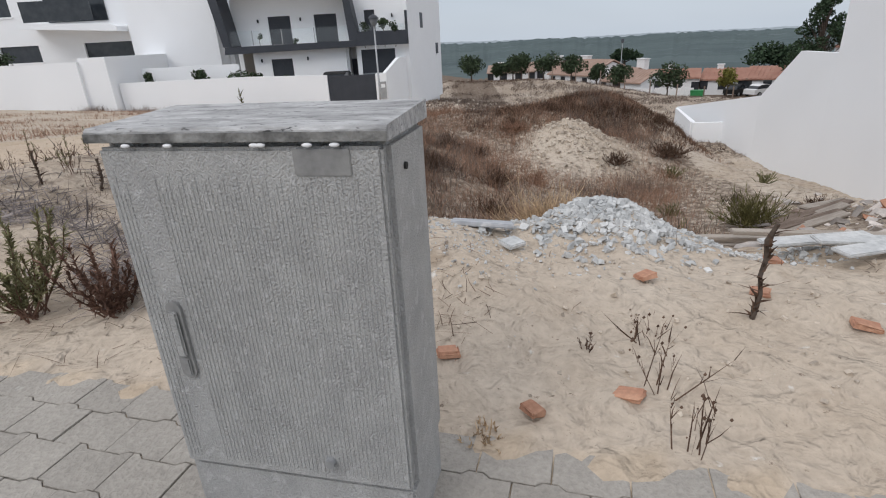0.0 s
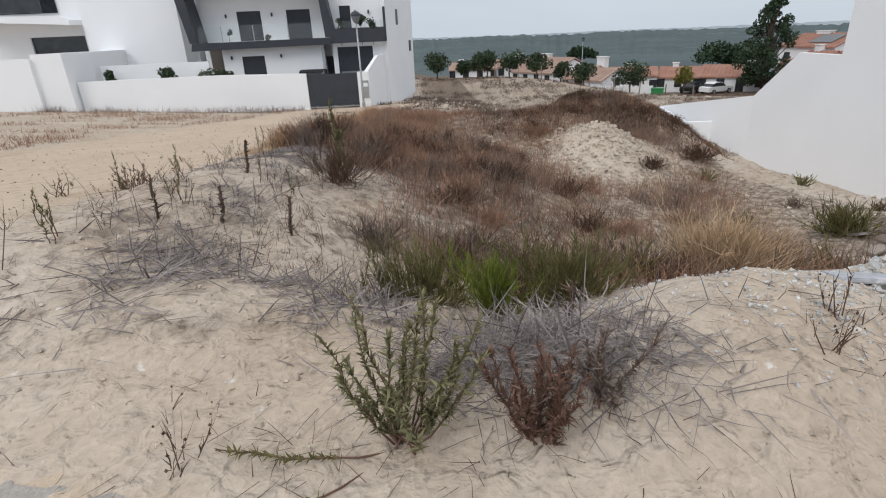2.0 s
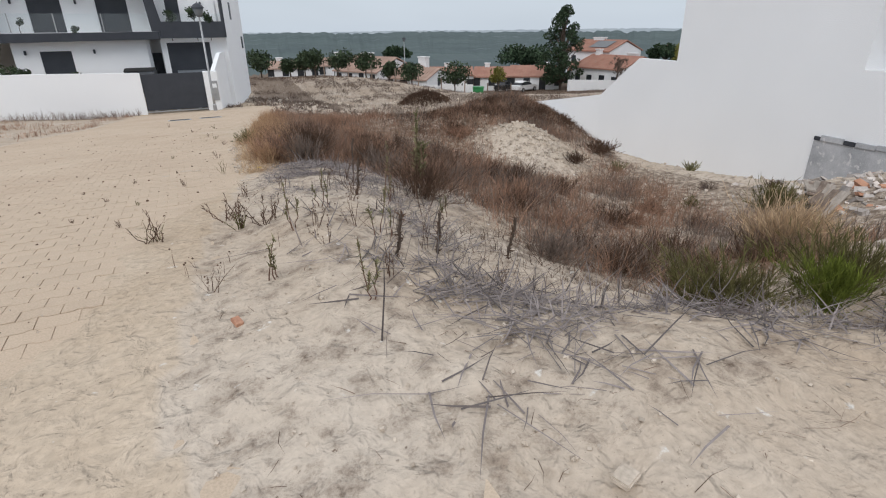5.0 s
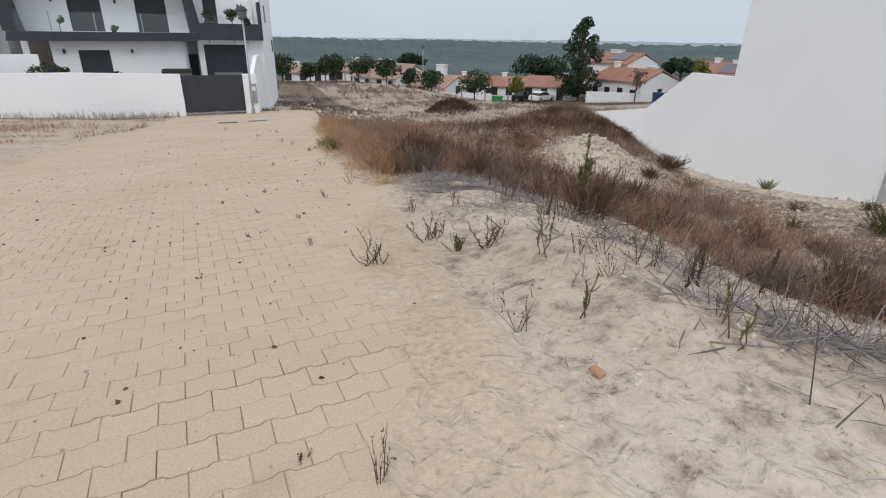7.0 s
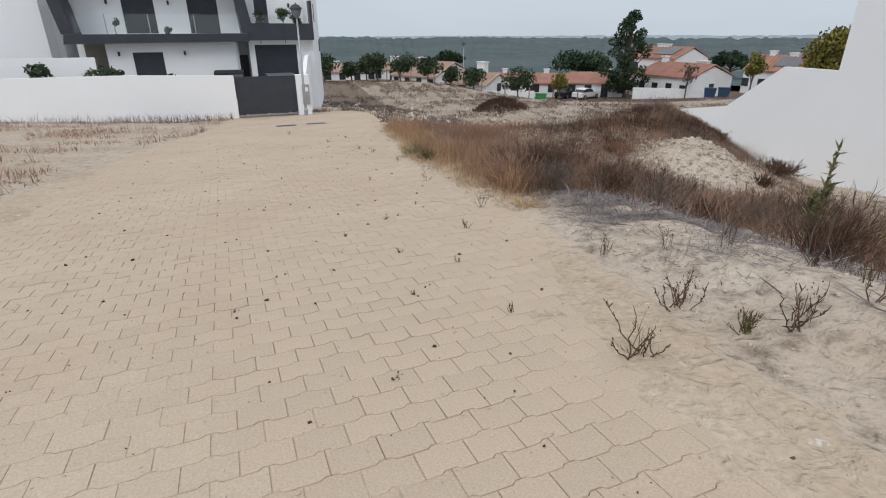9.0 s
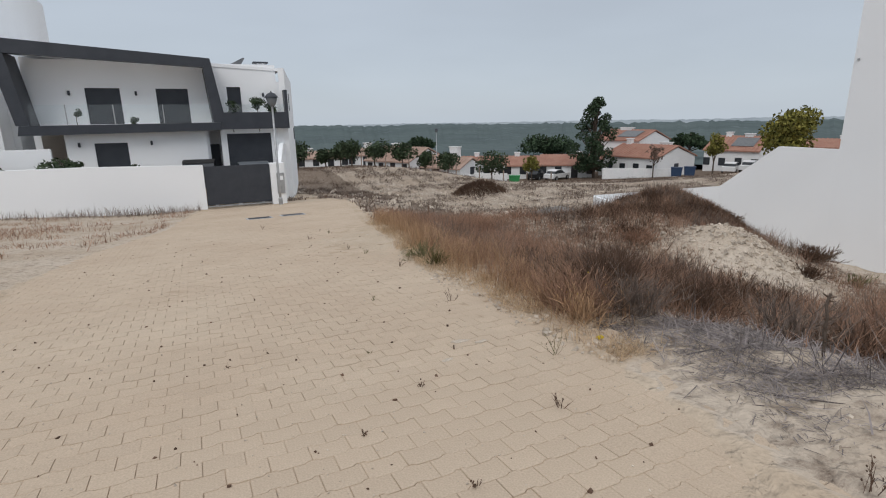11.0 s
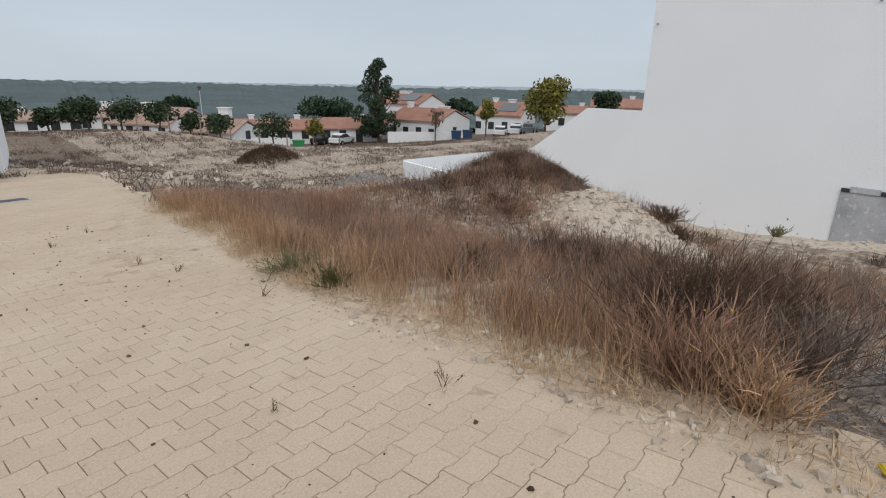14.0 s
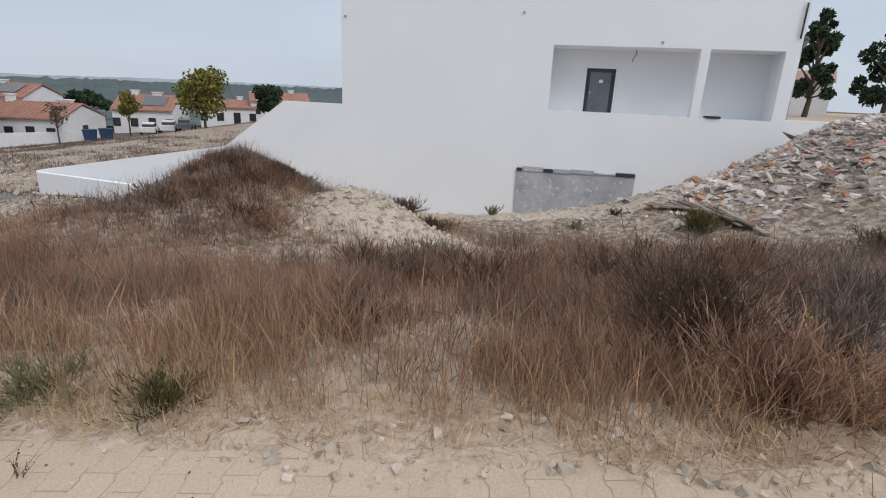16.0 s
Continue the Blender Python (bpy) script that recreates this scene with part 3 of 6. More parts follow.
def build_end_walls():
    y = 31.8
    wl = tagged(part("wall_front", prism([(-18.2, -3.2), (-6.2, -3.4), (-6.2, -0.55), (-10.7, -0.42), (-18.2, -0.42)], "y", y, y + 0.2), PLASTER), "low white rendered garden wall", "wall", kind="structure")
    tagged(part("wall_corner_pier", box(-3.4, y - 0.05, -3.2, -2.75, y + 0.45, -0.60, 0.01), PLASTER), "white rendered gate pier with meter niche", "wall", kind="structure")
    tagged(part("wall_side", prism([(0, -3.6), (15.8, -5.6), (15.8, -0.15), (4.2, 0.12), (3.0, 0.12), (0, -0.58)], "x", -0.1, 0.1), PLASTER), "white rendered side wall with sloping top", "wall", kind="structure")
    bpy.data.objects["wall_side"].matrix_basis = pose(-2.9, y + 0.46, 0, 0, 0, -11.8)
    g = empty("sliding_gate", pose(-4.8, y + 0.1, -2.42), "plain anthracite sliding driveway gate with metal track", "gate")
    gl = part("gate_panel", box(-1.38, -0.03, 0.09, 1.39, 0.03, 1.80, 0.005), ANTHRACITE, g)
    part("gate_track", box(-1.4, -0.08, 0.0, 1.4, 0.08, 0.05), STEEL, g, "steel ground track")
    for x in (-1.0, 0.0, 1.0):
        part("roller", box(x - 0.07, -0.04, 0.05, x + 0.07, 0.04, 0.088), STEEL, g)
    m = empty("meter_box", pose(-2.98, y - 0.052, -2.0), "pale recessed meter and mail box in the pier", "meter box")
    part("body", box(-0.17, -0.05, 0, 0.17, 0.0, 0.95, 0.01), STEEL, m)
    part("slot", box(-0.12, -0.056, 0.62, 0.12, -0.051, 0.82), PLASTER, m)
    # upper terrace walls of the neighbouring plot
    tagged(part("wall_terrace", box(-18.0, 34.2, -2.4, -12.0, 34.4, 0.25), PLASTER), "white terrace wall behind the garden", "wall", kind="structure")
    tagged(part("wall_left_high", prism([(-19.8, -2.2), (-18.3, -2.2), (-18.3, 1.05), (-19.8, 1.05)], "y", 31.2, 40), PLASTER), "white rendered boundary wall", "wall", kind="structure")
    tagged(part("wall_left_low", box(-48, 31.0, -2.8, -19.8, 31.2, 0.85), PLASTER), "long white rendered boundary wall", "wall", kind="structure")


build_end_walls()


def build_neighbour():
    h = empty("neighbour_house", pose(0, 0, 0), "large white stepped house with dark windows and balconies", "house")
    part("main_wall", wall_with_holes(-42, -14.6, -2.0, 9, 40, 40.3, [(-30.6, 0.9, -27.8, 2.0), (-24.6, 1.0, -21.2, 2.0), (-17.6, 1.1, -16.9, 2.1), (-17.9, 4.0, -17.1, 8.0), (-31, 3.9, -29, 6.2), (-20.5, 5.5, -19.8, 7.5), (-35.5, 0.5, -33.2, 3.2)]), PLASTER, h)
    for a, b, c, d in ((-30.6, 0.9, -27.8, 2.0), (-24.6, 1.0, -21.2, 2.0), (-17.6, 1.1, -16.9, 2.1), (-17.9, 4.0, -17.1, 8.0), (-31, 3.9, -29, 6.2), (-20.5, 5.5, -19.8, 7.5), (-35.5, 0.5, -33.2, 3.2)):
        w = part("window", box(a, 40.16, b, c, 40.2, d), DARK_GLASS, h, "dark window")
        part("sill", box(a - 0.1, 39.94, b - 0.1, c + 0.1, 39.998, b), PLASTER, w)
    part("side_wall", box(-14.6, 40.3, -2, -14.3, 52, 9), PLASTER, h)
    part("roof", box(-42, 40.3, 8.7, -14.6, 52, 9), PLASTER, h)
    b = part("balcony", prism([(-27.6, 3.0), (-20.8, 2.6), (-20.8, 2.9), (-21.3, 3.1), (-27.6, 3.3)], "y", 37.8, 39.99), PLASTER, h, "white projecting balcony")
    part("balcony_front", box(-26.8, 37.85, 3.35, -22.2, 37.9, 4.6), DARK_GLASS, b, "dark glass balustrade")
    part("balcony_door", box(-26.5, 39.9, 3.4, -22.4, 39.98, 6.2), DARK_GLASS, b)
    part("bay", box(-14.59, 38.5, -2, -20.4, 39.99, 9), PLASTER, h)


build_neighbour()


# ---- white house beside the lot ----
def build_right_house():
    """Local axis y runs along the wall, x points into the house, the corner of the tall part at the origin."""
    h = empty("white_house", pose(12.05, 16.3, 0, 0, 0, -8), "plain white rendered house wall with recessed terrace and grey door", "house")
    T = 6.2
    # tall wall in the yz plane, with the terrace recess cut through
    bm = wall_with_holes(-13.4, 0, -4.4, T, 0, 0.3, [(-13.05, 0.29, -6.75, 2.18)])
    part("main_wall", bm, PLASTER, h).matrix_basis = pose(0, 0, 0, 0, 0, 90) @ Matrix.Diagonal((1, -1, 1, 1))
    part("recess_back", wall_with_holes(-13.4, -6.4, 0.1, 2.4, 1.35, 1.5, [(-8.75, 0.22, -7.85, 1.62)]), PLASTER, h).matrix_basis = pose(0, 0, 0, 0, 0, 90) @ Matrix.Diagonal((1, -1, 1, 1))
    part("recess_ceiling", box(0.3, -13.4, 2.18, 1.35, -6.4, 2.38), PLASTER, h)
    part("recess_floor", box(0.3, -13.4, 0.07, 1.35, -6.4, 0.27), PLASTER, h)
    part("recess_side", box(0.3, -6.748, 0.27, 1.35, -6.4, 2.18), PLASTER, h)
    part("pillar", box(-0.003, -11.12, 0.285, 0.295, -10.86, 2.185, 0.008), PLASTER, h)
    d = part("door", box(1.38, -8.75, 0.22, 1.46, -7.85, 1.62), ANTHRACITE, h, "grey glazed door with dark frame")
    part("pane", box(1.372, -8.62, 0.26, 1.38, -7.97, 1.50), GREY_GLASS, d)
    part("sticker", box(1.368, -8.38, 1.18, 1.371, -8.26, 1.28), FAR_WALL, d, "small white sticker")
    part("door_knob", box(1.34, -8.03, 0.84, 1.37, -7.99, 0.92), STEEL, d)
    part("end_wall", box(0.3, -13.5, -4.4, 9, -13.2, T), PLASTER, h)
    part("gable_wall", box(0.3, -0.3, -4.4, 9, 0.0, T), PLASTER, h)
    part("back_wall", box(8.7, -13.2, -4.4, 9, -0.3, T), PLASTER, h)
    part("roof", box(0.3, -13.2, T - 0.3, 8.7, -0.3, T - 0.05), PLASTER, h)
    part("stepped_wall", prism([(0.002, -4.5), (4.55, -5.2), (4.55, -1.55), (2.15, 0.14), (0.002, 0.14)], "x", 0.0, 0.2), PLASTER, h, "white wall stepping down in a slope")
    low = part("low_wall", prism([(0, -5.2), (7.6, -5.2), (7.6, -2.88), (0, -1.55)], "x", 0.0, 0.2), PLASTER, h, "low white wall with sloping top")
    low.matrix_basis = pose(0.0, 4.552, 0, 0, 0, 6.5)
    part("yard_wall", prism([(-0.95, 12.0), (-0.80, 12.1), (-1.4, 7.3), (-1.6, 7.3)], "z", -5.2, -2.92), PLASTER, h)
    part("yard_wall_return", box(-1.55, 7.1, -5.0, -0.02, 7.295, -2.95), PLASTER, h)
    part("boundary_wall", box(0.05, -30, -4.4, 0.25, -13.402, 0.36), PLASTER, h, "low white boundary wall")
    part("raw_patch", box(-0.03, -9.6, -4.3, -0.003, -5.95, -1.58, 0.004), RAW, h, "patch of bare grey cement render")
    rnd = random.Random(5)
    y = -9.6
    while y < -6.0:
        w = rnd.uniform(0.3, 0.75)
        part("plaster_edge", box(-0.07, y, -1.59 + rnd.uniform(-0.05, 0.02), -0.004, min(y + w, -5.96), -1.51 + rnd.uniform(-0.02, 0.05), 0.012), RAW if rnd.random() < 0.6 else ANTHRACITE, h)
        y += w + 0.01
    part("cable", tube([(0.9, -9.2, 2.18), (0.88, -9.25, 2.05), (0.92, -9.16, 1.92), (0.9, -9.14, 1.83)], [0.012] * 4, 6), RUBBER, h, "loose black cable")
    for yy, zz in ((-0.15, 2.85), (-5.8, 3.05), (-9.8, 2.32)):
        part("wall_hook", box(-0.06, yy - 0.03, zz - 0.03, 0.0, yy + 0.03, zz + 0.03, 0.01), STEEL, h)
    part("downpipe", tube([(-0.05, -13.3, 3.4), (-0.05, -13.3, 2.5)], [0.025, 0.025], 8), ANTHRACITE, h)
    part("sill_block", box(-0.05, -11.7, 0.30, 0.3, -11.3, 0.36, 0.01), ANTHRACITE, h)


build_right_house()


# ---- street lamp ----
def build_lamp(m, height, label):
    l = empty("street_lamp", m, label, "street lamp", "street lamps")
    part("pole", tube([(0, 0, -0.1), (0, 0, 1.0), (0, 0, height - 0.6)], [0.06, 0.055, 0.04], 12), STEEL, l, smooth=True)
    part("base", tube([(0, 0, -0.1), (0, 0, 0.35), (0, 0, 0.4)], [0.09, 0.09, 0.06], 12), STEEL, l)
    part("globe", tube([(0, 0, height - 0.6), (0, 0, height - 0.5), (0, 0, height - 0.3), (0, 0, height - 0.22)], [0.07, 0.16, 0.23, 0.24], 16), GREY_GLASS, l, "translucent lantern bowl", smooth=True)
    part("hood", tube([(0, 0, height - 0.22), (0, 0, height - 0.2), (0, 0, height - 0.06), (0, 0, height)], [0.3, 0.29, 0.17, 0.03], 16), ANTHRACITE, l, "dark domed lantern hood", smooth=True)
    part("finial", tube([(0, 0, height), (0, 0, height + 0.06)], [0.03, 0.015], 8), ANTHRACITE, l)
    return l


build_lamp(pose(-3.15, 31.1, -2.5), 5.0, "grey street lamp with dark domed lantern by the gate")


# ---- vegetation and rubble ----
def plant_mat(name, c1, c2, rand=0.4):
    return mat(name, c1, c2, 1.3, 0.9, bump=0, fine=14, rand=rand, island=True, spec=0.15)


STRAW = plant_mat("golden_straw", (0.33, 0.205, 0.12), (0.46, 0.31, 0.185))
PALE_STRAW = plant_mat("pale_straw", (0.40, 0.285, 0.175), (0.52, 0.39, 0.26))
RUST = plant_mat("rusty_dry_grass", (0.245, 0.142, 0.097), (0.375, 0.24, 0.168))
BROWN = plant_mat("dark_brown_scrub", (0.078, 0.048, 0.034), (0.145, 0.094, 0.066))
MAUVE = plant_mat("grey_brown_scrub", (0.13, 0.10, 0.085), (0.22, 0.175, 0.145))
TWIG = plant_mat("grey_dead_twigs", (0.14, 0.12, 0.115), (0.26, 0.23, 0.22), 0.5)
OLIVE = plant_mat("olive_shrub", (0.085, 0.08, 0.032), (0.16, 0.145, 0.06))
LIME = plant_mat("bright_green_shoot", (0.10, 0.125, 0.02), (0.16, 0.195, 0.036))
SAGE = plant_mat("sage_weed", (0.14, 0.14, 0.07), (0.24, 0.22, 0.12))
YELLOW = plant_mat("yellow_flower", (0.5, 0.36, 0.02), (0.6, 0.45, 0.04), 0.1)
BRICK = mat("red_brick", (0.40, 0.20, 0.13), (0.52, 0.30, 0.20), 9, 0.95, bump=0.4, fine=60, rand=0.2)
STONE = mat("pale_rubble_stone", (0.40, 0.34, 0.275), (0.56, 0.49, 0.41), 6, 0.95, bump=0.4, fine=50, rand=0.25, island=True)
CHALK = mat("whitish_plaster_rubble", (0.42, 0.43, 0.43), (0.60, 0.60, 0.59), 6, 0.95, bump=0.5, fine=40, rand=0.18, island=True)
DEBRIS = mat("mixed_demolition_debris", (0.38, 0.34, 0.31), (0.60, 0.55, 0.51), 3, 0.95, bump=0.4, fine=40, rand=0.45, island=True)
WOOD = mat("weathered_board", (0.16, 0.115, 0.09), (0.30, 0.235, 0.19), 3, 0.9, bump=0.4, fine=40, rand=0.25, stretch=(1, 8, 8))
PALE_WOOD = mat("pale_weathered_board", (0.30, 0.26, 0.22), (0.42, 0.37, 0.32), 3, 0.9, bump=0.4, fine=40, rand=0.2, stretch=(1, 8, 8))


def mesh_np(name, V, faces_by_size, material, parent=None):
    """A mesh from vertex and index arrays; faces_by_size lists arrays of equal-sized faces."""
    me = bpy.data.meshes.new(name)
    loops = np.concatenate([f.reshape(-1) for f in faces_by_size])
    sizes = np.concatenate([np.full(len(f), f.shape[1]) for f in faces_by_size])
    me.vertices.add(len(V))
    me.vertices.foreach_set("co", V.astype(np.float32).reshape(-1))
    me.loops.add(len(loops))
    me.loops.foreach_set("vertex_index", loops.astype(np.int32))
    me.polygons.add(len(sizes))
    me.polygons.foreach_set("loop_start", np.concatenate([[0], np.cumsum(sizes)[:-1]]).astype(np.int32))
    me.polygons.foreach_set("loop_total", sizes.astype(np.int32))
    me.polygons.foreach_set("use_smooth", [False] * len(sizes))
    me.update(calc_edges=True)
    me.materials.append(material)
    ob = new(name, me)
    ob.parent = parent
    return ob


def blades(name, P, way, h, w, curl, material, parent=None):
    """Tapered curved blades: P roots, way unit directions, h lengths, w widths, curl sideways bend."""
    n = len(P)
    rng = np.random.default_rng(n)
    a = rng.uniform(0, math.tau, n)
    side = np.stack([np.cos(a), np.sin(a), np.zeros(n)], -1)
    side -= way * np.sum(side * way, 1, keepdims=True)
    side /= np.linalg.norm(side, axis=1, keepdims=True) + 1e-6
    b = rng.uniform(0, math.tau, n)
    bend = np.stack([np.cos(b), np.sin(b), np.full(n, -0.15)], -1) * (curl * h)[:, None]
    mid = P + way * (h * 0.55)[:, None] + bend * 0.25
    tip = P + way * h[:, None] + bend
    s = side * (w * 0.5)[:, None]
    V = np.stack([P - s, P + s, mid + s * 0.8, mid - s * 0.8, tip], 1).reshape(-1, 3)
    i = np.arange(n)[:, None] * 5
    return mesh_np(name, V, [i + np.array([0, 1, 2, 3]), i + np.array([3, 2, 4])], material, parent)


def ways(rng, n, lean):
    a, t = rng.uniform(0, math.tau, n), np.abs(rng.normal(0, lean, n))
    t = np.clip(t, 0, 1.45)
    return np.stack([np.sin(t) * np.cos(a), np.sin(t) * np.sin(a), np.cos(t)], -1)


def clumpy(x, y, seed, k=1.3):
    r = np.random.default_rng(seed)
    v = np.zeros_like(x)
    for f in (k, 2.1 * k, 4.3 * k):
        a, p, q = r.uniform(0, math.tau, 3)
        v += np.sin(f * (x * math.cos(a) + y * math.sin(a)) + p) * np.sin(f * (x * math.sin(a + 0.7) - y * math.cos(a + 0.7)) + q)
    return 0.5 + v / 3


def grass(name, box4, n, keep, hlo, hhi, width, lean, curl, material, seed, label):
    rng = np.random.default_rng(seed)
    x, y = rng.uniform(box4[0], box4[2], n), rng.uniform(box4[1], box4[3], n)
    k = keep(x, y) > rng.uniform(0, 1, n)
    x, y = x[k], y[k]
    P = np.stack([x, y, land(x, y) + (0.012 if lean > 1.4 else -0.02)], -1)
    m = len(x)
    h = rng.uniform(hlo, hhi, m) * (0.7 + 0.5 * clumpy(x, y, seed + 1, 2.2))
    ob = blades(name, P, ways(rng, m, lean), h, rng.uniform(0.6, 1.3, m) * width, rng.uniform(0.05, curl, m), material)
    return tagged(ob, label, "grass", kind="stuff")


def sand_face(x, y):
    return np.exp(-(((x - 3.7) / 1.35) ** 2 + ((y - 13.0) / 1.25) ** 2))


def hollow(x, y):
    d = off_paving(x, y)
    return ss((d - 1.9 * ss((9.5 - y) / 2) - 0.5) / 0.8) * ss((y - 3.4) / 0.8) * ss((20.5 - y) / 3) * ss((6.6 - 0.12 * (y < 12) * (12 - y) * 4 - x) / 1.5) * (1 - ss(sand_face(x, y) * 1.9)) * (1 - ss((x - 0.2) / 0.8) * ss((4.6 - y) / 0.6))


grass("rusty_grass", (-4, 3.3, 7, 20.5), 120000, lambda x, y: hollow(x, y) * np.clip(clumpy(x, y, 5) * 1.9 - 0.25, 0.05, 1) * 0.85, 0.14, 0.40, 0.006, 0.5, 0.6, RUST, 11, "rust-brown dry grass filling the hollow")
grass("brown_scrub", (-4, 3.3, 7, 20.5), 90000, lambda x, y: hollow(x, y) * np.clip(clumpy(x, y, 9, 1.0) * 3 - 1.5, 0, 1), 0.15, 0.55, 0.007, 0.55, 0.4, MAUVE, 12, "grey-brown wiry scrub in the hollow")
grass("mound_scrub", (0.2, 14.4, 8.6, 20), 110000, lambda x, y: np.clip(bump_at(x, y, 4.6, 17.0, 3.2, 2.1, 1.0) * 1.5 - 0.15, 0, 1) * np.clip(clumpy(x, y, 3) * 2.4 - 0.5, 0.05, 1) * (1 - ss(sand_face(x, y) * 2)), 0.08, 0.26, 0.010, 0.8, 0.4, BROWN, 13, "low dark brown scrub covering the mound")
grass("mound_litter", (0.2, 14.4, 8.6, 20), 30000, lambda x, y: np.clip(bump_at(x, y, 4.6, 17.0, 3.4, 2.3, 1.0) * 1.4 - 0.1, 0, 1) * (1 - ss(sand_face(x, y) * 2)), 0.08, 0.22, 0.010, 0.9, 0.4, RUST, 14, "rusty dry stems on the mound")


def band(lo, hi, y0, y1):
    return lambda x, y: ss((off_paving(x, y) - lo) / 0.25) * ss((hi - off_paving(x, y)) / 0.5) * ss((y - y0) / 0.5) * ss((y1 - y) / 2) * np.clip(clumpy(x, y, 21, 1.7) * 1.5, 0.25, 1)


grass("golden_grass", (-4.6, 9.3, 0, 24), 110000, band(0.05, 1.15, 9.5, 21), 0.2, 0.46, 0.0045, 0.28, 0.5, STRAW, 15, "golden dry grass along the paving edge")
grass("rusty_edge_grass", (-4.4, 9.3, 1.5, 24), 190000, band(0.3, 2.9, 9.6, 22), 0.18, 0.42, 0.0045, 0.33, 0.5, RUST, 16, "rust-red dry grass behind the paving edge")
grass("edge_stubble", (-5, 9.0, -2, 20), 150000, band(-0.16, 0.6, 8.6, 20), 0.04, 0.17, 0.004, 1.6, 0.6, PALE_STRAW, 17, "pale trampled straw at the paving edge")


def field_keep(x, y):
    d = off_paving(x, y)
    return ((d > 0.2) | (y > 33)) * ss((y - 19) / 3) * np.clip(clumpy(x, y, 31, 0.5) * 2.6 - 0.9, 0.02, 1)


grass("field_scrub", (-3, 18, 40, 62), 150000, field_keep, 0.08, 0.26, 0.03, 1.6, 0.3, MAUVE, 18, "patchy grey-brown scrub over the far field")
grass("field_dark_scrub", (-2.5, 18, 50, 70), 60000, lambda x, y: field_keep(x, y) * (0.4 + 1.5 * ss((y - 50) / 8)), 0.10, 0.4, 0.035, 1.2, 0.3, BROWN, 19, "dark scrub at the far field edge")
grass("verge_scrub", (-20, 8, -6, 31.5), 50000, lambda x, y: (x < np.interp(y, [5, 13, 19, 23, 31], [-12, -9.7, -8.7, -7.5, -6.6]) - 0.1) * np.clip(clumpy(x, y, 41, 0.9) * 6 - 3.6, 0.005, 1), 0.06, 0.24, 0.014, 1.0, 0.4, RUST, 20, "low dry scrub on the sandy verge")
grass("wall_weeds", (-20, 29.5, -6.5, 31.6), 5000, lambda x, y: ss((y - 29.5) / 1.5) * np.clip(clumpy(x, y, 43, 1.2) * 2 - 0.6, 0, 1), 0.15, 0.5, 0.014, 0.4, 0.4, MAUVE, 22, "dry weeds along the garden wall")
grass("bank_twigs", (-5, 2.0, 1.2, 9.5), 42000, lambda x, y: np.exp(-((off_paving(x, y) - 1.45 + 0.3 * ss((y - 5) / 3)) / 0.42) ** 2) * np.clip(clumpy(x, y, 51, 1.6) * 4 - 1.8, 0.006, 1) * (1 - ss((x + 0.75) / 0.4)), 0.12, 0.42, 0.0085, 10.0, 0.2, TWIG, 23, "grey dead twigs strewn along the sand bank")
grass("litter_mat", (-4.6, 6.2, 0.5, 9.9), 60000, lambda x, y: ss((off_paving(x, y) - 0.1) / 0.5) * ss((2.9 - off_paving(x, y)) / 0.8) * ss((y - 6.2) / 1.5) * np.clip(clumpy(x, y, 55, 1.4) * 2.4 - 0.6, 0.06, 1), 0.03, 0.13, 0.005, 12.0, 0.4, TWIG, 26, "flat grey-brown plant litter on the sand")
grass("twig_heap", (-2.4, 1.9, -0.5, 3.1), 11000, lambda x, y: np.exp(-(((x + 1.38) / 0.40) ** 2 + ((y - 2.46 + 0.25 * (x + 1.38)) / 0.24) ** 2)), 0.08, 0.32, 0.005, 9.0, 0.25, TWIG, 27, "heap of flat grey dead twigs on the sand")
grass("root_litter", (-3.6, 1.6, 0.2, 2.6), 800, lambda x, y: (off_paving(x, y) > 0.02) * np.clip(clumpy(x, y, 57, 2.0) * 2 - 0.6, 0, 1), 0.04, 0.22, 0.003, 14.0, 0.4, BROWN, 28, "thin brown root litter on the sand")
grass("sand_stems", (-5, 1.9, 2.6, 9.5), 1000, lambda x, y: (off_paving(x, y) > 0.15) * 1.0, 0.02, 0.14, 0.003, 12.0, 0.5, BROWN, 24, "scattered dark dry stems on the sand")
grass("gully_scrub", (-3.4, 3.3, 1.0, 9.0), 16000, lambda x, y: np.exp(-((off_paving(x, y) - 2.15) / 0.45) ** 2) * np.clip(clumpy(x, y, 53, 1.5) * 2.2 - 0.6, 0.02, 1) * (1 - ss((x + 0.1) / 0.4)), 0.06, 0.22, 0.004, 1.2, 0.4, BROWN, 25, "dark scrub at the foot of the sand bank")


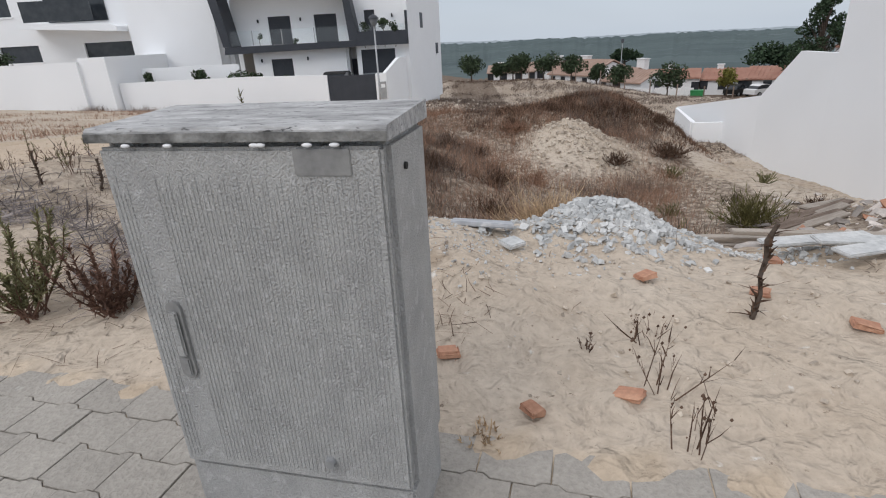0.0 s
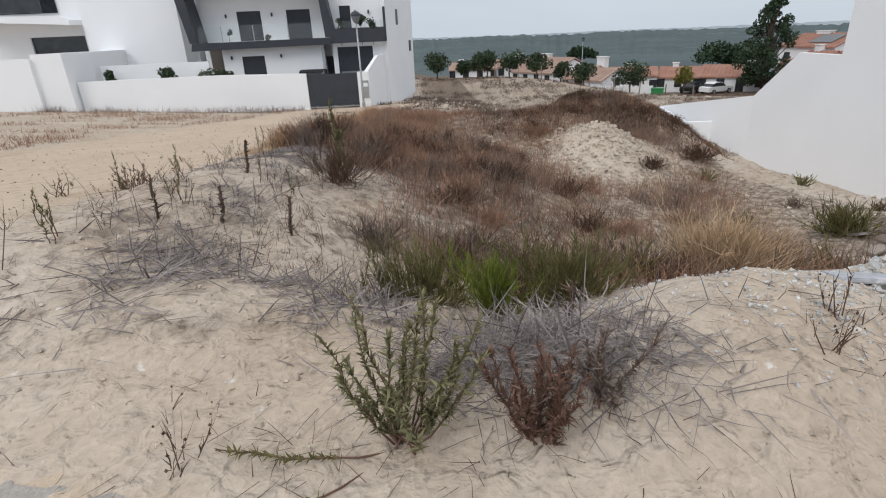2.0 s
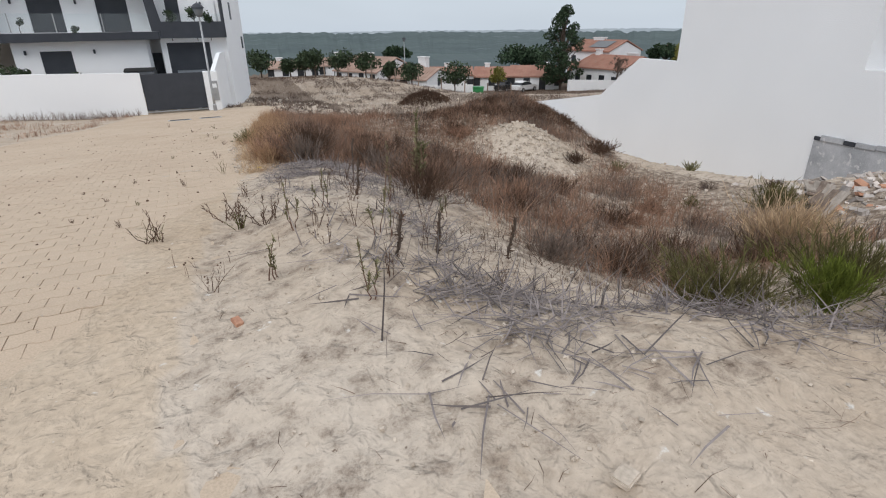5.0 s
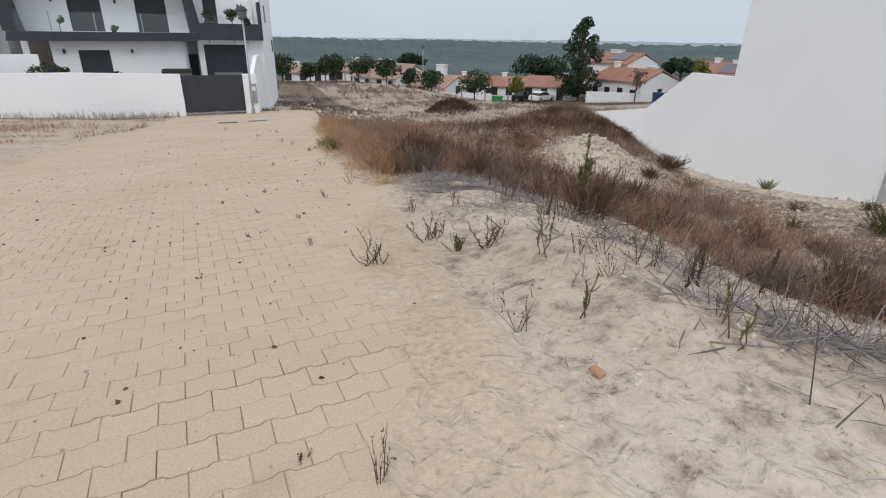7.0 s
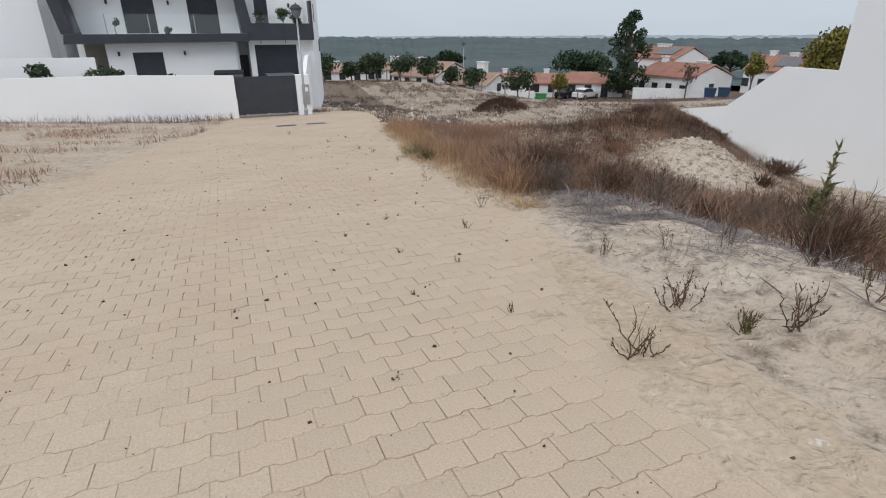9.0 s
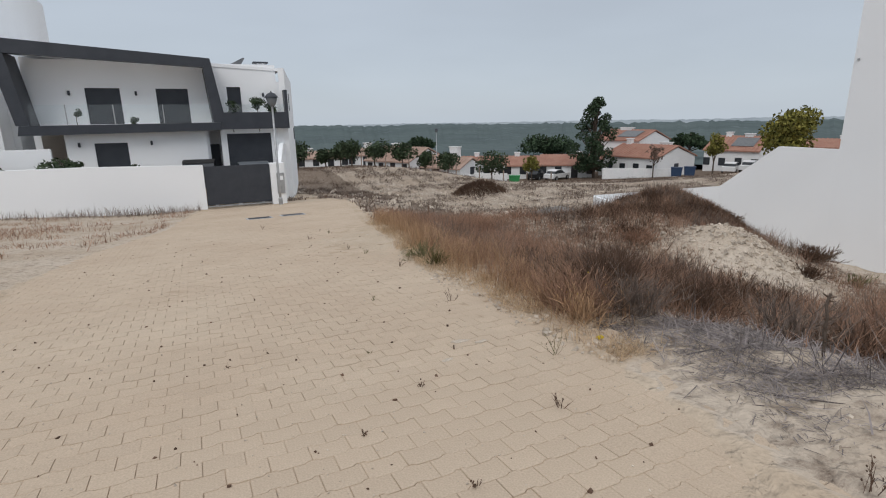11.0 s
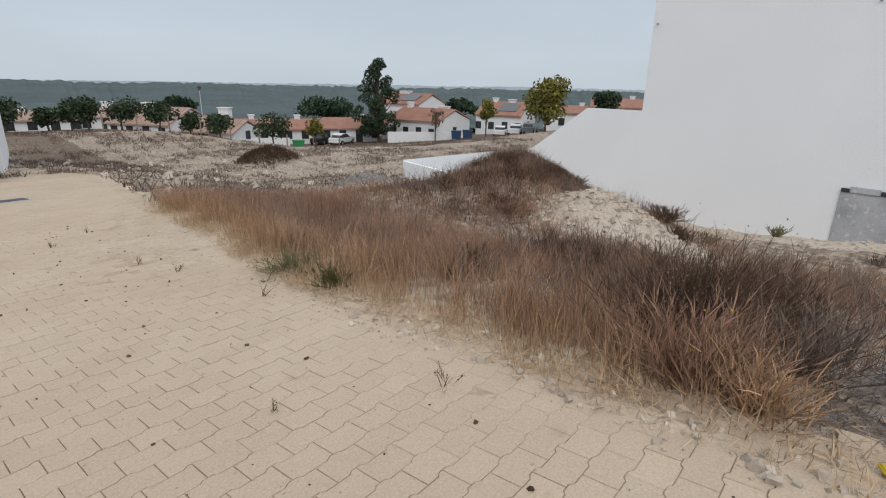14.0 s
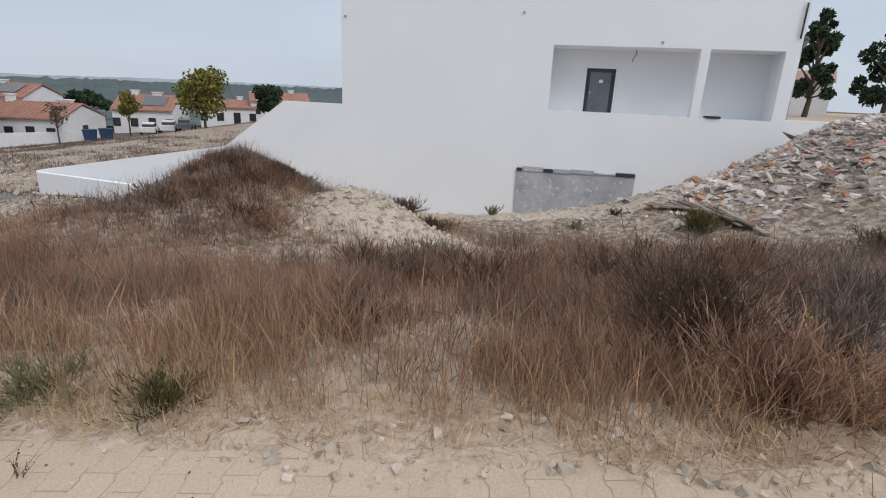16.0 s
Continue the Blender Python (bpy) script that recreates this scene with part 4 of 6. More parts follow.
def bush(name, x, y, r, h, material, seed, label, n=420, twigs=8, lean=0.55, heads=0, head_mat=None, leaf=1.0, width=0.0045, group="", dz=0.0):
    """A bush of branching stems: main stems fan out from the root, finer ones leave them along the way."""
    rng = np.random.default_rng(seed)
    ob = empty(name, pose(x, y, H(x, y) - 0.02 + dz), label, "shrub", group)
    m = max(6, n // twigs)
    W = ways(rng, m, lean)
    W[:, :2] *= r / h / max(math.tan(lean) * 0.75, 0.2)
    W /= np.linalg.norm(W, axis=1, keepdims=True)
    L = h * rng.uniform(0.6, 1.05, m) / np.clip(W[:, 2], 0.72, 1)
    root = np.stack([*(rng.normal(0, r * 0.22, (2, m))), np.zeros(m)], -1)
    tagged(blades("branchwork", root, W, L, np.full(m, width * 1.7), rng.uniform(0.0, 0.25, m), material, ob), kind="stuff")
    k = rng.integers(0, m, n)
    at = rng.uniform(0.25, 0.95, n)
    P = root[k] + W[k] * (L[k] * at)[:, None]
    D = W[k] * 0.8 + ways(rng, n, 1.0) * 0.7
    D /= np.linalg.norm(D, axis=1, keepdims=True)
    S = L[k] * rng.uniform(0.12, 0.4, n) * leaf
    tagged(blades("foliage", P, D, S, rng.uniform(0.7, 1.5, n) * width, rng.uniform(0, 0.4, n), material, ob), kind="stuff")
    if heads:
        q = P[:heads] + D[:heads] * S[:heads, None]
        s = (rng.uniform(0.4, 1.0, heads) * (0.007 if width < 0.004 else 0.012))[:, None]
        o = np.array([(1, 0, 0), (-1, 0, 0), (0, 1, 0), (0, -1, 0), (0, 0, 1.3), (0, 0, -1)])
        V = (q[:, None, :] + o[None] * s[:, None, :]).reshape(-1, 3)
        f = np.array([(0, 2, 4), (2, 1, 4), (1, 3, 4), (3, 0, 4), (2, 0, 5), (1, 2, 5), (3, 1, 5), (0, 3, 5)])
        F = (np.arange(heads)[:, None, None] * 6 + f[None]).reshape(-1, 3)
        tagged(mesh_np("seed_head", V, [F], head_mat or material, ob), kind="stuff")
    return ob


# the large bushes by the paving edge and in the hollow
bush("seedhead_bush", -3.05, 10.38, 0.36, 0.62, BROWN, 1, "tall dark brown bush full of round seed heads", 4600, 11, 0.30, 700, MAUVE, leaf=0.7, width=0.0036)
bush("seedhead_bush", -2.15, 10.05, 0.45, 0.46, BROWN, 2, "dark brown seed-head bush beside the tall one", 3000, 11, 0.34, 400, MAUVE, leaf=0.7, width=0.0036)
bush("wiry_bush", -3.25, 9.75, 0.38, 0.42, MAUVE, 3, "wiry grey-brown bush at the paving edge", 900, 8, 0.6)
bush("flowering_bush", -3.6, 10.22, 0.36, 0.42, RUST, 4, "rusty bush with a few yellow flowers", 2400, 8, 0.6, 8, YELLOW)
bush("wiry_bush", -2.3, 9.0, 0.45, 0.42, MAUVE, 6, "wiry grey-brown bush on the bank", 900, 8, 0.6)
bush("wiry_bush", -1.2, 8.6, 0.45, 0.36, MAUVE, 7, "grey-brown wiry bush in the hollow", 1000, 8, 0.6)
bush("straw_tuft", -3.75, 9.85, 0.24, 0.36, STRAW, 8, "dry straw tuft bending over the paving", 420, 5, 0.5)
bush("green_weed", -3.66, 13.05, 0.17, 0.22, OLIVE, 9, "small green weed clump on the paving edge", 1500, 14, 0.6, leaf=0.5, width=0.005)
bush("sage_weed", -3.55, 13.75, 0.38, 0.26, SAGE, 10, "sprawling pale sage weed over the paving edge", 1700, 16, 0.85, 160, SAGE, leaf=0.5)
bush("dark_bush", 5.9, 13.3, 0.75, 0.34, BROWN, 12, "dark brown low bush on the mound", 1500, 9, 0.75, width=0.01)
bush("dark_bush", 4.35, 12.45, 0.4, 0.28, BROWN, 13, "dark brown low bush below the sand face", 800, 9, 0.75, width=0.01)
bush("dark_bush", 2.2, 15.0, 0.7, 0.3, RUST, 14, "rusty brown low bush by the mound", 1100, 9, 0.75, width=0.01)
bush("agave_tuft", 7.2, 11.2, 0.16, 0.3, SAGE, 15, "small spiky grey-green tuft near the wall", 120, 4, 0.5, width=0.02)
bush("agave_tuft", 5.6, 12.2, 0.2, 0.32, SAGE, 16, "small spiky grey-green tuft on the rubble", 140, 4, 0.5, width=0.02)
bush("scrub_clump", 4.6, 7.2, 0.6, 0.45, OLIVE, 17, "olive scrub clump below the rubble pile", 1300, 9, 0.6, width=0.009)
bush("scrub_clump", 5.6, 9.4, 0.25, 0.2, MAUVE, 18, "small grey scrub clump on stony ground", 320, 7, 0.7, width=0.008)
bush("scrub_clump", 6.4, 8.4, 0.22, 0.2, BROWN, 19, "small brown scrub clump on stony ground", 320, 7, 0.7, width=0.008)
bush("scrub_clump", 3.9, 8.4, 0.3, 0.22, OLIVE, 20, "small olive scrub clump on stony ground", 320, 7, 0.7, width=0.008)
rnd = random.Random(71)
for k in range(46):
    x, y = rnd.uniform(-2.6, 3.6), rnd.uniform(4.6, 13.6)
    if float(hollow(np.array(x), np.array(y))) > 0.6:
        dark = rnd.random() < 0.65
        bush("scrub_clump", x, y, rnd.uniform(0.25, 0.5), rnd.uniform(0.2, 0.4), BROWN if dark else RUST, 500 + k, "dark brown dry scrub clump in the hollow" if dark else "rusty dry scrub clump in the hollow", 900, 12, 0.65, width=0.005, group="hollow scrub")
for k in range(16):
    x, y = rnd.uniform(2.0, 7.4), rnd.uniform(14.9, 17.6)
    bush("scrub_clump", x, y, rnd.uniform(0.25, 0.5), rnd.uniform(0.12, 0.24), BROWN, 560 + k, "low dark brown scrub clump on the mound", 600, 10, 0.8, width=0.009, group="mound scrub")
# near the cabinet
bush("green_bush", -1.36, 3.32, 0.13, 0.38, LIME, 24, "bright green feathery bush in the hollow", 4200, 30, 0.5, leaf=0.6, width=0.0035)
bush("dark_green_bush", -0.9, 3.5, 0.45, 0.42, OLIVE, 25, "dark olive bush beside the green one", 4200, 24, 0.6, leaf=0.7, width=0.004)
bush("dark_green_bush", -1.75, 3.75, 0.5, 0.40, OLIVE, 26, "dark olive bush under the sand bank", 4200, 24, 0.6, leaf=0.7, width=0.004)
bush("dark_bush", -2.1, 5.2, 0.42, 0.30, MAUVE, 27, "grey-brown bush on the slope of the bank", 1200, 10, 0.6)
bush("dark_bush", -2.5, 7.0, 0.5, 0.5, BROWN, 28, "dark brown bush on the slope of the bank", 1400, 10, 0.6)
bush("dark_bush", -0.6, 5.4, 0.6, 0.42, BROWN, 29, "dark brown bush in the hollow", 1400, 10, 0.6)
bush("straw_tuft", 1.15, 5.0, 0.50, 0.58, PALE_STRAW, 30, "large pale straw tuft in the hollow", 2600, 5, 0.42, width=0.006)
bush("straw_tuft", 1.8, 5.2, 0.42, 0.42, STRAW, 31, "golden straw tuft in the hollow", 1500, 5, 0.45, width=0.006)
bush("scrub_clump", 2.6, 5.3, 0.4, 0.3, OLIVE, 32, "olive scrub clump behind the planks", 700, 9, 0.6, width=0.008)
bush("dry_moss", 0.10, 1.20, 0.10, 0.05, PALE_STRAW, 33, "yellowed dry moss at the foot of the cabinet", 420, 9, 1.1)

ob = grass("brush_heap", (10.5, 39, 15.8, 43.6), 26000, lambda x, y: ss(bump_at(x, y, 13.1, 41.3, 1.9, 1.45, 1.0) * 2.2 - 0.35), 0.12, 0.42, 0.03, 1.1, 0.4, BROWN, 34, "heap of dark red-brown cut brush in the field")


def leafy_weed(name, x, y, h, stems, lean, seed, leaf_mat, stem_mat, label, leaves=90, size=0.022, start=0.35, aim=None):
    """A weed of a few bowed woody stems set along their upper part with many small leaves."""
    rnd = random.Random(seed)
    rng = np.random.default_rng(seed)
    ob = empty(name, pose(x, y, H(x, y) - 0.01), label, "weed")
    P, D = [], []
    for k in range(stems):
        a = aim + rnd.uniform(-0.25, 0.25) if aim is not None else (k + rnd.uniform(-0.3, 0.3)) / stems * math.tau
        t = lean * rnd.uniform(0.35, 1.15) if aim is None else lean
        l = h * rnd.uniform(0.4, 1.1)
        ox, oy = rnd.gauss(0, 0.03), rnd.gauss(0, 0.03)
        wig = rnd.uniform(-0.5, 0.5)
        pts = []
        for q in range(6):
            f = q / 5
            b = t * (1 - 0.35 * f) if aim is None else t
            pts.append((ox + math.sin(b) * math.cos(a + wig * f) * l * f + rnd.uniform(-0.012, 0.012), oy + math.sin(b) * math.sin(a + wig * f) * l * f + rnd.uniform(-0.012, 0.012), math.cos(b) * l * f + 0.004))
        part("stem", tube(pts, [0.0042 * (1 - 0.12 * q) for q in range(6)], 5), stem_mat, ob)
        pts = np.array(pts)
        f = rng.uniform(start, 1.0, leaves) * 5
        i = np.clip(f.astype(int), 0, 4)
        P.append(pts[i] + (pts[i + 1] - pts[i]) * (f - i)[:, None])
        up = pts[5] - pts[0]
        up /= np.linalg.norm(up)
        d = up * 0.9 + rng.normal(0, 0.55, (leaves, 3))
        D.append(d / np.linalg.norm(d, axis=1, keepdims=True))
    P, D = np.concatenate(P), np.concatenate(D)
    n = len(P)
    tagged(blades("leaves", P, D, rng.uniform(0.5, 1.5, n) * size, rng.uniform(0.6, 1.3, n) * size * 0.28, rng.uniform(0.0, 0.5, n), leaf_mat, ob), kind="stuff")
    return ob


RED_STEM = plant_mat("reddish_dry_stem", (0.11, 0.062, 0.045), (0.19, 0.115, 0.085))
leafy_weed("olive_weed", -1.90, 2.14, 0.50, 26, 0.9, 21, SAGE, RED_STEM, "olive weed of bowed stems set with small leaves", 120, 0.03, 0.3)
leafy_weed("dead_weed", -1.47, 2.06, 0.36, 22, 0.8, 22, RED_STEM, RED_STEM, "dry red-brown branching weed beside the olive one", 80, 0.03, 0.15)
leafy_weed("dead_weed", -1.24, 2.16, 0.28, 12, 0.9, 23, MAUVE, RED_STEM, "dry grey-brown branching weed among dead twigs", 70, 0.03, 0.15)
leafy_weed("fallen_branch", -2.0, 2.02, 0.55, 2, 1.5, 24, OLIVE, RED_STEM, "withered leafy branch lying on the sand", 160, 0.026, 0.3, math.pi * 1.04)
leafy_weed("sage_weed", -4.16, 2.48, 0.26, 9, 0.6, 25, SAGE, RED_STEM, "low pale sage weed in the sand", 150, 0.02, 0.2)


def weed(x, y, h, seed, material=BROWN, label="dry branching weed stalk on the sand", heads=14):
    return bush("weed_stalk", x, y, h * 0.3, h * 0.8, material, seed, label, 30, 6, 0.4, heads, width=0.003, group="weed stalks")


for i, (x, y, h) in enumerate(((-2.99, 5.83, 0.45), (-3.8, 5.36, 0.36), (-2.5, 4.79, 0.34), (-2.63, 2.11, 0.34), (-3.4, 5.0, 0.3), (-3.1, 4.4, 0.22), (-3.6, 6.1, 0.34), (-3.45, 6.5, 0.5), (-3.6, 5.1, 0.42), (-3.9, 4.4, 0.3), (-4.1, 5.0, 0.22), (-3.0, 6.6, 0.34),
                               (0.66, 1.37, 0.30), (0.72, 1.67, 0.22), (0.65, 1.12, 0.36), (0.5, 1.6, 0.12), (-0.38, 2.2, 0.3), (-0.2, 2.4, 0.24), (-4.55, 6.51, 0.24), (-4.54, 6.11, 0.2), (-4.26, 6.01, 0.26), (-4.34, 7.45, 0.26), (-4.0, 7.2, 0.24), (-3.6, 7.0, 0.34), (-3.34, 7.31, 0.5), (-4.84, 4.84, 0.3), (-4.5, 6.6, 0.2), (-4.1, 5.3, 0.24))):
    weed(x, y, h, 100 + i)
for i, (x, y, h) in enumerate(((-5.15, 6.2, 0.27), (-5.46, 6.9, 0.14), (-4.93, 8.7, 0.16), (-5.38, 7.87, 0.08), (-6.03, 4.42, 0.08), (-5.8, 4.22, 0.2), (-4.44, 9.37, 0.22), (-4.39, 11.18, 0.2), (-4.13, 13.37, 0.16), (-5.06, 11.73, 0.08), (-5.7, 8.3, 0.07), (-5.9, 7.4, 0.06), (-6.3, 6.5, 0.05), (-6.0, 9.0, 0.06), (-5.5, 9.4, 0.08), (-4.2, 14.8, 0.12), (-4.3, 15.5, 0.12), (-4.6, 17.5, 0.12), (-4.0, 18.2, 0.14), (-6.2, 12.6, 0.05), (-5.2, 20.5, 0.16), (-5.6, 10.2, 0.05), (-6.6, 10.5, 0.04), (-5.0, 9.9, 0.06))):
    weed(x, y, h, 200 + i, BROWN if i % 3 else OLIVE, "small dry weed growing from a paving joint", 6)
leafy_weed("tall_weed", -2.5, 7.15, 1.15, 4, 0.14, 41, SAGE, RED_STEM, "tall pale green weed with a feathery tip", 70, 0.07, 0.35)
leafy_weed("spreading_weed", -5.18, 6.17, 0.36, 8, 1.1, 43, BROWN, BROWN, "spreading dry weed growing from the paving", 7, 0.03, 0.3)
leafy_weed("spreading_weed", -4.36, 5.99, 0.28, 8, 1.0, 44, BROWN, BROWN, "spreading dry weed on the sand by the paving", 9, 0.03, 0.3)
leafy_weed("spreading_weed", -4.6, 6.5, 0.26, 8, 0.9, 45, BROWN, RED_STEM, "spreading dry weed on the sand by the paving", 9, 0.03, 0.3)
for i, (x, y, h) in enumerate(((-4.14, 4.16, 0.34), (-3.71, 5.16, 0.4), (-3.22, 6.24, 0.62), (-2.86, 5.84, 0.3), (-4.5, 4.7, 0.3), (-4.2, 5.5, 0.34), (-3.9, 5.9, 0.38))):
    leafy_weed("stalky_weed", x, y, h, 3, 0.3, 600 + i, SAGE, RED_STEM, "upright pale dry weed on the sand bank", 40, 0.028, 0.4)
bush("green_weed", -4.54, 6.1, 0.06, 0.16, OLIVE, 42, "small upright green weed on the sand", 160, 10, 0.3, width=0.004)


def stake(x, y, h, lean, label, name="dead_stalk", r=0.010):
    s = empty(name, pose(x, y, H(x, y) - 0.04, lean, 6, 0), label, "dead plant", "dead stalks")
    rnd = random.Random(int(x * 91 + y * 37))
    pts = [(rnd.uniform(-0.012, 0.012), rnd.uniform(-0.012, 0.012), h * k / 6) for k in range(7)]
    part("stalk", tube(pts, [r * rnd.uniform(0.75, 1.25) for _ in pts], 7), BARK, s)
    rng = np.random.default_rng(int(h * 1000))
    n = 60
    k = rng.uniform(0.1, 1.0, n)
    P = np.stack([np.zeros(n), np.zeros(n), h * k], -1)
    blades("dry_leaves", P, ways(rng, n, 1.3), rng.uniform(0.02, 0.07, n), np.full(n, 0.012), rng.uniform(0.2, 0.8, n), BROWN, s)


stake(1.18, 1.75, 0.42, -4, "dark dried thistle stalk standing in the sand")
stake(-3.43, 6.5, 0.4, 3, "dark dried stalk on the bank")
stake(-3.3, 5.0, 0.34, -3, "dark dried stalk on the bank")
stake(-2.75, 4.9, 0.38, 5, "dark dried stalk on the bank")
stake(-1.15, 2.75, 0.22, 2, "dark dried stalk by the twigs")
stake(-3.7, 4.8, 0.36, 8, "dark dried stalk on the bank")
stake(-2.9, 8.4, 0.5, -8, "dark dried stalk above the hollow")


# ---- stones, bricks, rubble ----
def chunks(name, n, place, lo, hi, flat, material, seed, label, tilt=0.6, category="rubble"):
    """Broken pieces: uneven six-sided lumps, tilted, sunk a little into the ground."""
    rng = np.random.default_rng(seed)
    x, y = place(rng, n)
    n = len(x)
    s = rng.uniform(0, 1, n) ** 2.2 * (hi - lo) + lo
    c = np.array([(a, b, e) for a in (-1, 1) for b in (-1, 1) for e in (-1, 1)], float)
    V = c[None] * np.stack([s * rng.uniform(0.6, 1.3, n), s * rng.uniform(0.5, 1.0, n), s * flat * rng.uniform(0.6, 1.3, n)], -1)[:, None, :]
    V = V * rng.uniform(0.6, 1.15, V.shape)
    out = np.empty_like(V)
    for i in range(n):
        m = np.array(Euler((rng.normal(0, tilt), rng.normal(0, tilt), rng.uniform(0, 6.3))).to_matrix())
        out[i] = V[i] @ m.T
    out += np.stack([x, y, land(x, y) + s * flat * 0.35], -1)[:, None, :]
    f = np.array([(0, 1, 3, 2), (4, 6, 7, 5), (0, 4, 5, 1), (2, 3, 7, 6), (0, 2, 6, 4), (1, 5, 7, 3)])
    ob = mesh_np(name, out.reshape(-1, 3), [(np.arange(n)[:, None, None] * 8 + f[None]).reshape(-1, 4)], material)
    return tagged(ob, label, category, kind="stuff")


def around(cx, cy, rx, ry):
    return lambda g, n: (cx + g.normal(0, rx, n), cy + g.normal(0, ry, n))


def strewn(x0, y0, x1, y1, test):
    def f(g, n):
        x, y = g.uniform(x0, x1, n), g.uniform(y0, y1, n)
        k = test(x, y)
        return x[k], y[k]
    return f


chunks_on_mound = around(3.6, 13.1, 0.75, 0.6)
lot = lambda x, y: off_paving(x, y) > 0.05
chunks("sand_clods", 900, chunks_on_mound, 0.01, 0.06, 0.6, STONE, 12, "crumbling sand clods on the bare mound", category="clods")
chunks("plaster_crumbs", 1500, around(0.0, 2.6, 0.45, 0.3), 0.002, 0.010, 0.6, CHALK, 13, "whitish plaster crumbs on the grey sand heap")
chunks("pebbles", 7500, strewn(-5, 1.2, 4, 9.5, lot), 0.002, 0.013, 0.7, STONE, 1, "small pale stones scattered on the sand", category="pebbles")
chunks("edge_pebbles", 2400, strewn(-4.6, 9, -1, 18, lambda x, y: np.abs(off_paving(x, y) - 0.12 + 0.1 * np.sin(y * 2)) < 0.28), 0.004, 0.020, 0.7, STONE, 2, "pale pebbles along the paving edge", category="pebbles")
chunks("edge_stones", 520, strewn(-4.3, 9.2, -3.2, 12.6, lambda x, y: np.abs(off_paving(x, y) - 0.02 - 0.1 * np.sin(y * 3)) < 0.2), 0.008, 0.03, 0.7, STONE, 41, "tan stones and clods at the paving edge", category="stones")
GRAVEL = mat("grey_gravel", (0.20, 0.195, 0.185), (0.32, 0.31, 0.295), 4, 0.95, bump=0.4, fine=40, rand=0.3, island=True)
chunks("gravel_heap", 6000, around(10.9, 29.2, 0.75, 0.6), 0.012, 0.045, 0.7, GRAVEL, 42, "low heap of grey gravel in the field", category="gravel")
chunks("plaster_rubble", 2200, around(0.93, 2.80, 0.24, 0.18), 0.003, 0.026, 0.6, CHALK, 3, "heap of broken whitish plaster lumps")
chunks("plaster_rubble", 900, around(1.75, 2.75, 0.3, 0.16), 0.003, 0.02, 0.6, CHALK, 33, "spilled whitish plaster lumps")
chunks("field_stones", 900, strewn(2, 6, 11, 13, lambda x, y: lot(x, y) & (x > 3.5)), 0.01, 0.06, 0.5, STONE, 4, "pale stones strewn on the rough ground", category="stones")
chunks("far_stones", 900, strewn(-2, 19, 26, 48, lot), 0.03, 0.22, 0.35, STONE, 5, "pale stone slabs strewn over the field", category="stones")
chunks("demolition_rubble", 4200, lambda g, n: (7.6 + g.normal(0, 1.5, n), 3.8 + g.normal(0, 1.8, n)), 0.02, 0.14, 0.22, DEBRIS, 6, "heap of broken tiles, plaster and mortar", 0.45)
chunks("brick_rubble", 130, lambda g, n: (7.4 + g.normal(0, 1.3, n), 4.4 + g.normal(0, 1.6, n)), 0.04, 0.14, 0.4, BRICK, 7, "broken red bricks in the rubble heap", 0.5)
chunks("sand_grit", 3000, lambda g, n: (lambda x, y: (x[off_paving(x, y) < 0], y[off_paving(x, y) < 0]))(g.uniform(-8.5, -3.6, n), g.uniform(3, 16, n)), 0.002, 0.007, 0.6, STONE, 8, "fine grit lying on the paving", category="grit")
chunks("dark_crumbs", 420, lambda g, n: (lambda x, y: (x[off_paving(x, y) < 0], y[off_paving(x, y) < 0]))(g.uniform(-8.5, -3.6, n), g.uniform(3, 20, n)), 0.004, 0.014, 0.6, BROWN, 9, "dark plant crumbs lying on the paving", category="grit")


def brick_piece(x, y, turn, l, label):
    b = box(-l / 2, -0.035, 0, l / 2, 0.035, 0.022, 0.005)
    rnd = random.Random(int(x * 100 + y * 7))
    for v in b.verts:
        v.co += Vector((rnd.uniform(-1, 1), rnd.uniform(-1, 1), rnd.uniform(-1, 1))) * 0.005
    o = part("brick_piece", b, BRICK)
    o.matrix_basis = pose(x, y, H(x, y) + 0.004, rnd.uniform(-12, 12), rnd.uniform(-12, 12), turn)
    tagged(o, label, "brick", "brick pieces")


for x, y, t, l in ((0.57, 1.35, -35, 0.09), (1.52, 1.62, -25, 0.09), (-0.14, 1.9, 5, 0.10), (-0.4, 1.83, -40, 0.09), (-0.34, 1.68, -60, 0.10), (0.25, 1.3, 30, 0.05), (0.0, 1.62, 10, 0.08), (1.3, 1.9, 60, 0.07), (0.9, 2.1, 20, 0.08), (1.6, 2.3, 80, 0.07)):
    brick_piece(x, y, t, l, "broken orange brick piece lying on the sand")
brick_piece(-4.75, 4.35, 20, 0.04, "small orange brick crumb on the sand")


def slab(x, y, w, l, turn, tilt, material, label):
    o = part("concrete_slab", box(-w / 2, -l / 2, 0, w / 2, l / 2, 0.025, 0.006), material)
    o.matrix_basis = pose(x, y, H(x, y) + 0.02, tilt, 4, turn)
    tagged(o, label, "slab", "slabs")


slab(0.22, 2.68, 0.34, 0.12, -8, -10, RAW, "grey slab fragment sticking from the sand")
slab(-3.70, 2.72, 0.10, 0.07, 20, 3, STONE, "pale flat stone on the sand")
slab(-3.66, 2.53, 0.09, 0.05, -10, 3, STONE, "pale broken stone on the sand")
slab(0.35, 2.45, 0.12, 0.09, 40, 9, CHALK, "pale plaster fragment on the sand")


def plank(x, y, z, l, w, th, rot, material, label):
    o = part("plank", box(-l / 2, -w / 2, 0, l / 2, w / 2, th, 0.006), material)
    o.matrix_basis = pose(x, y, z, *rot)
    tagged(o, label, "plank", "planks")


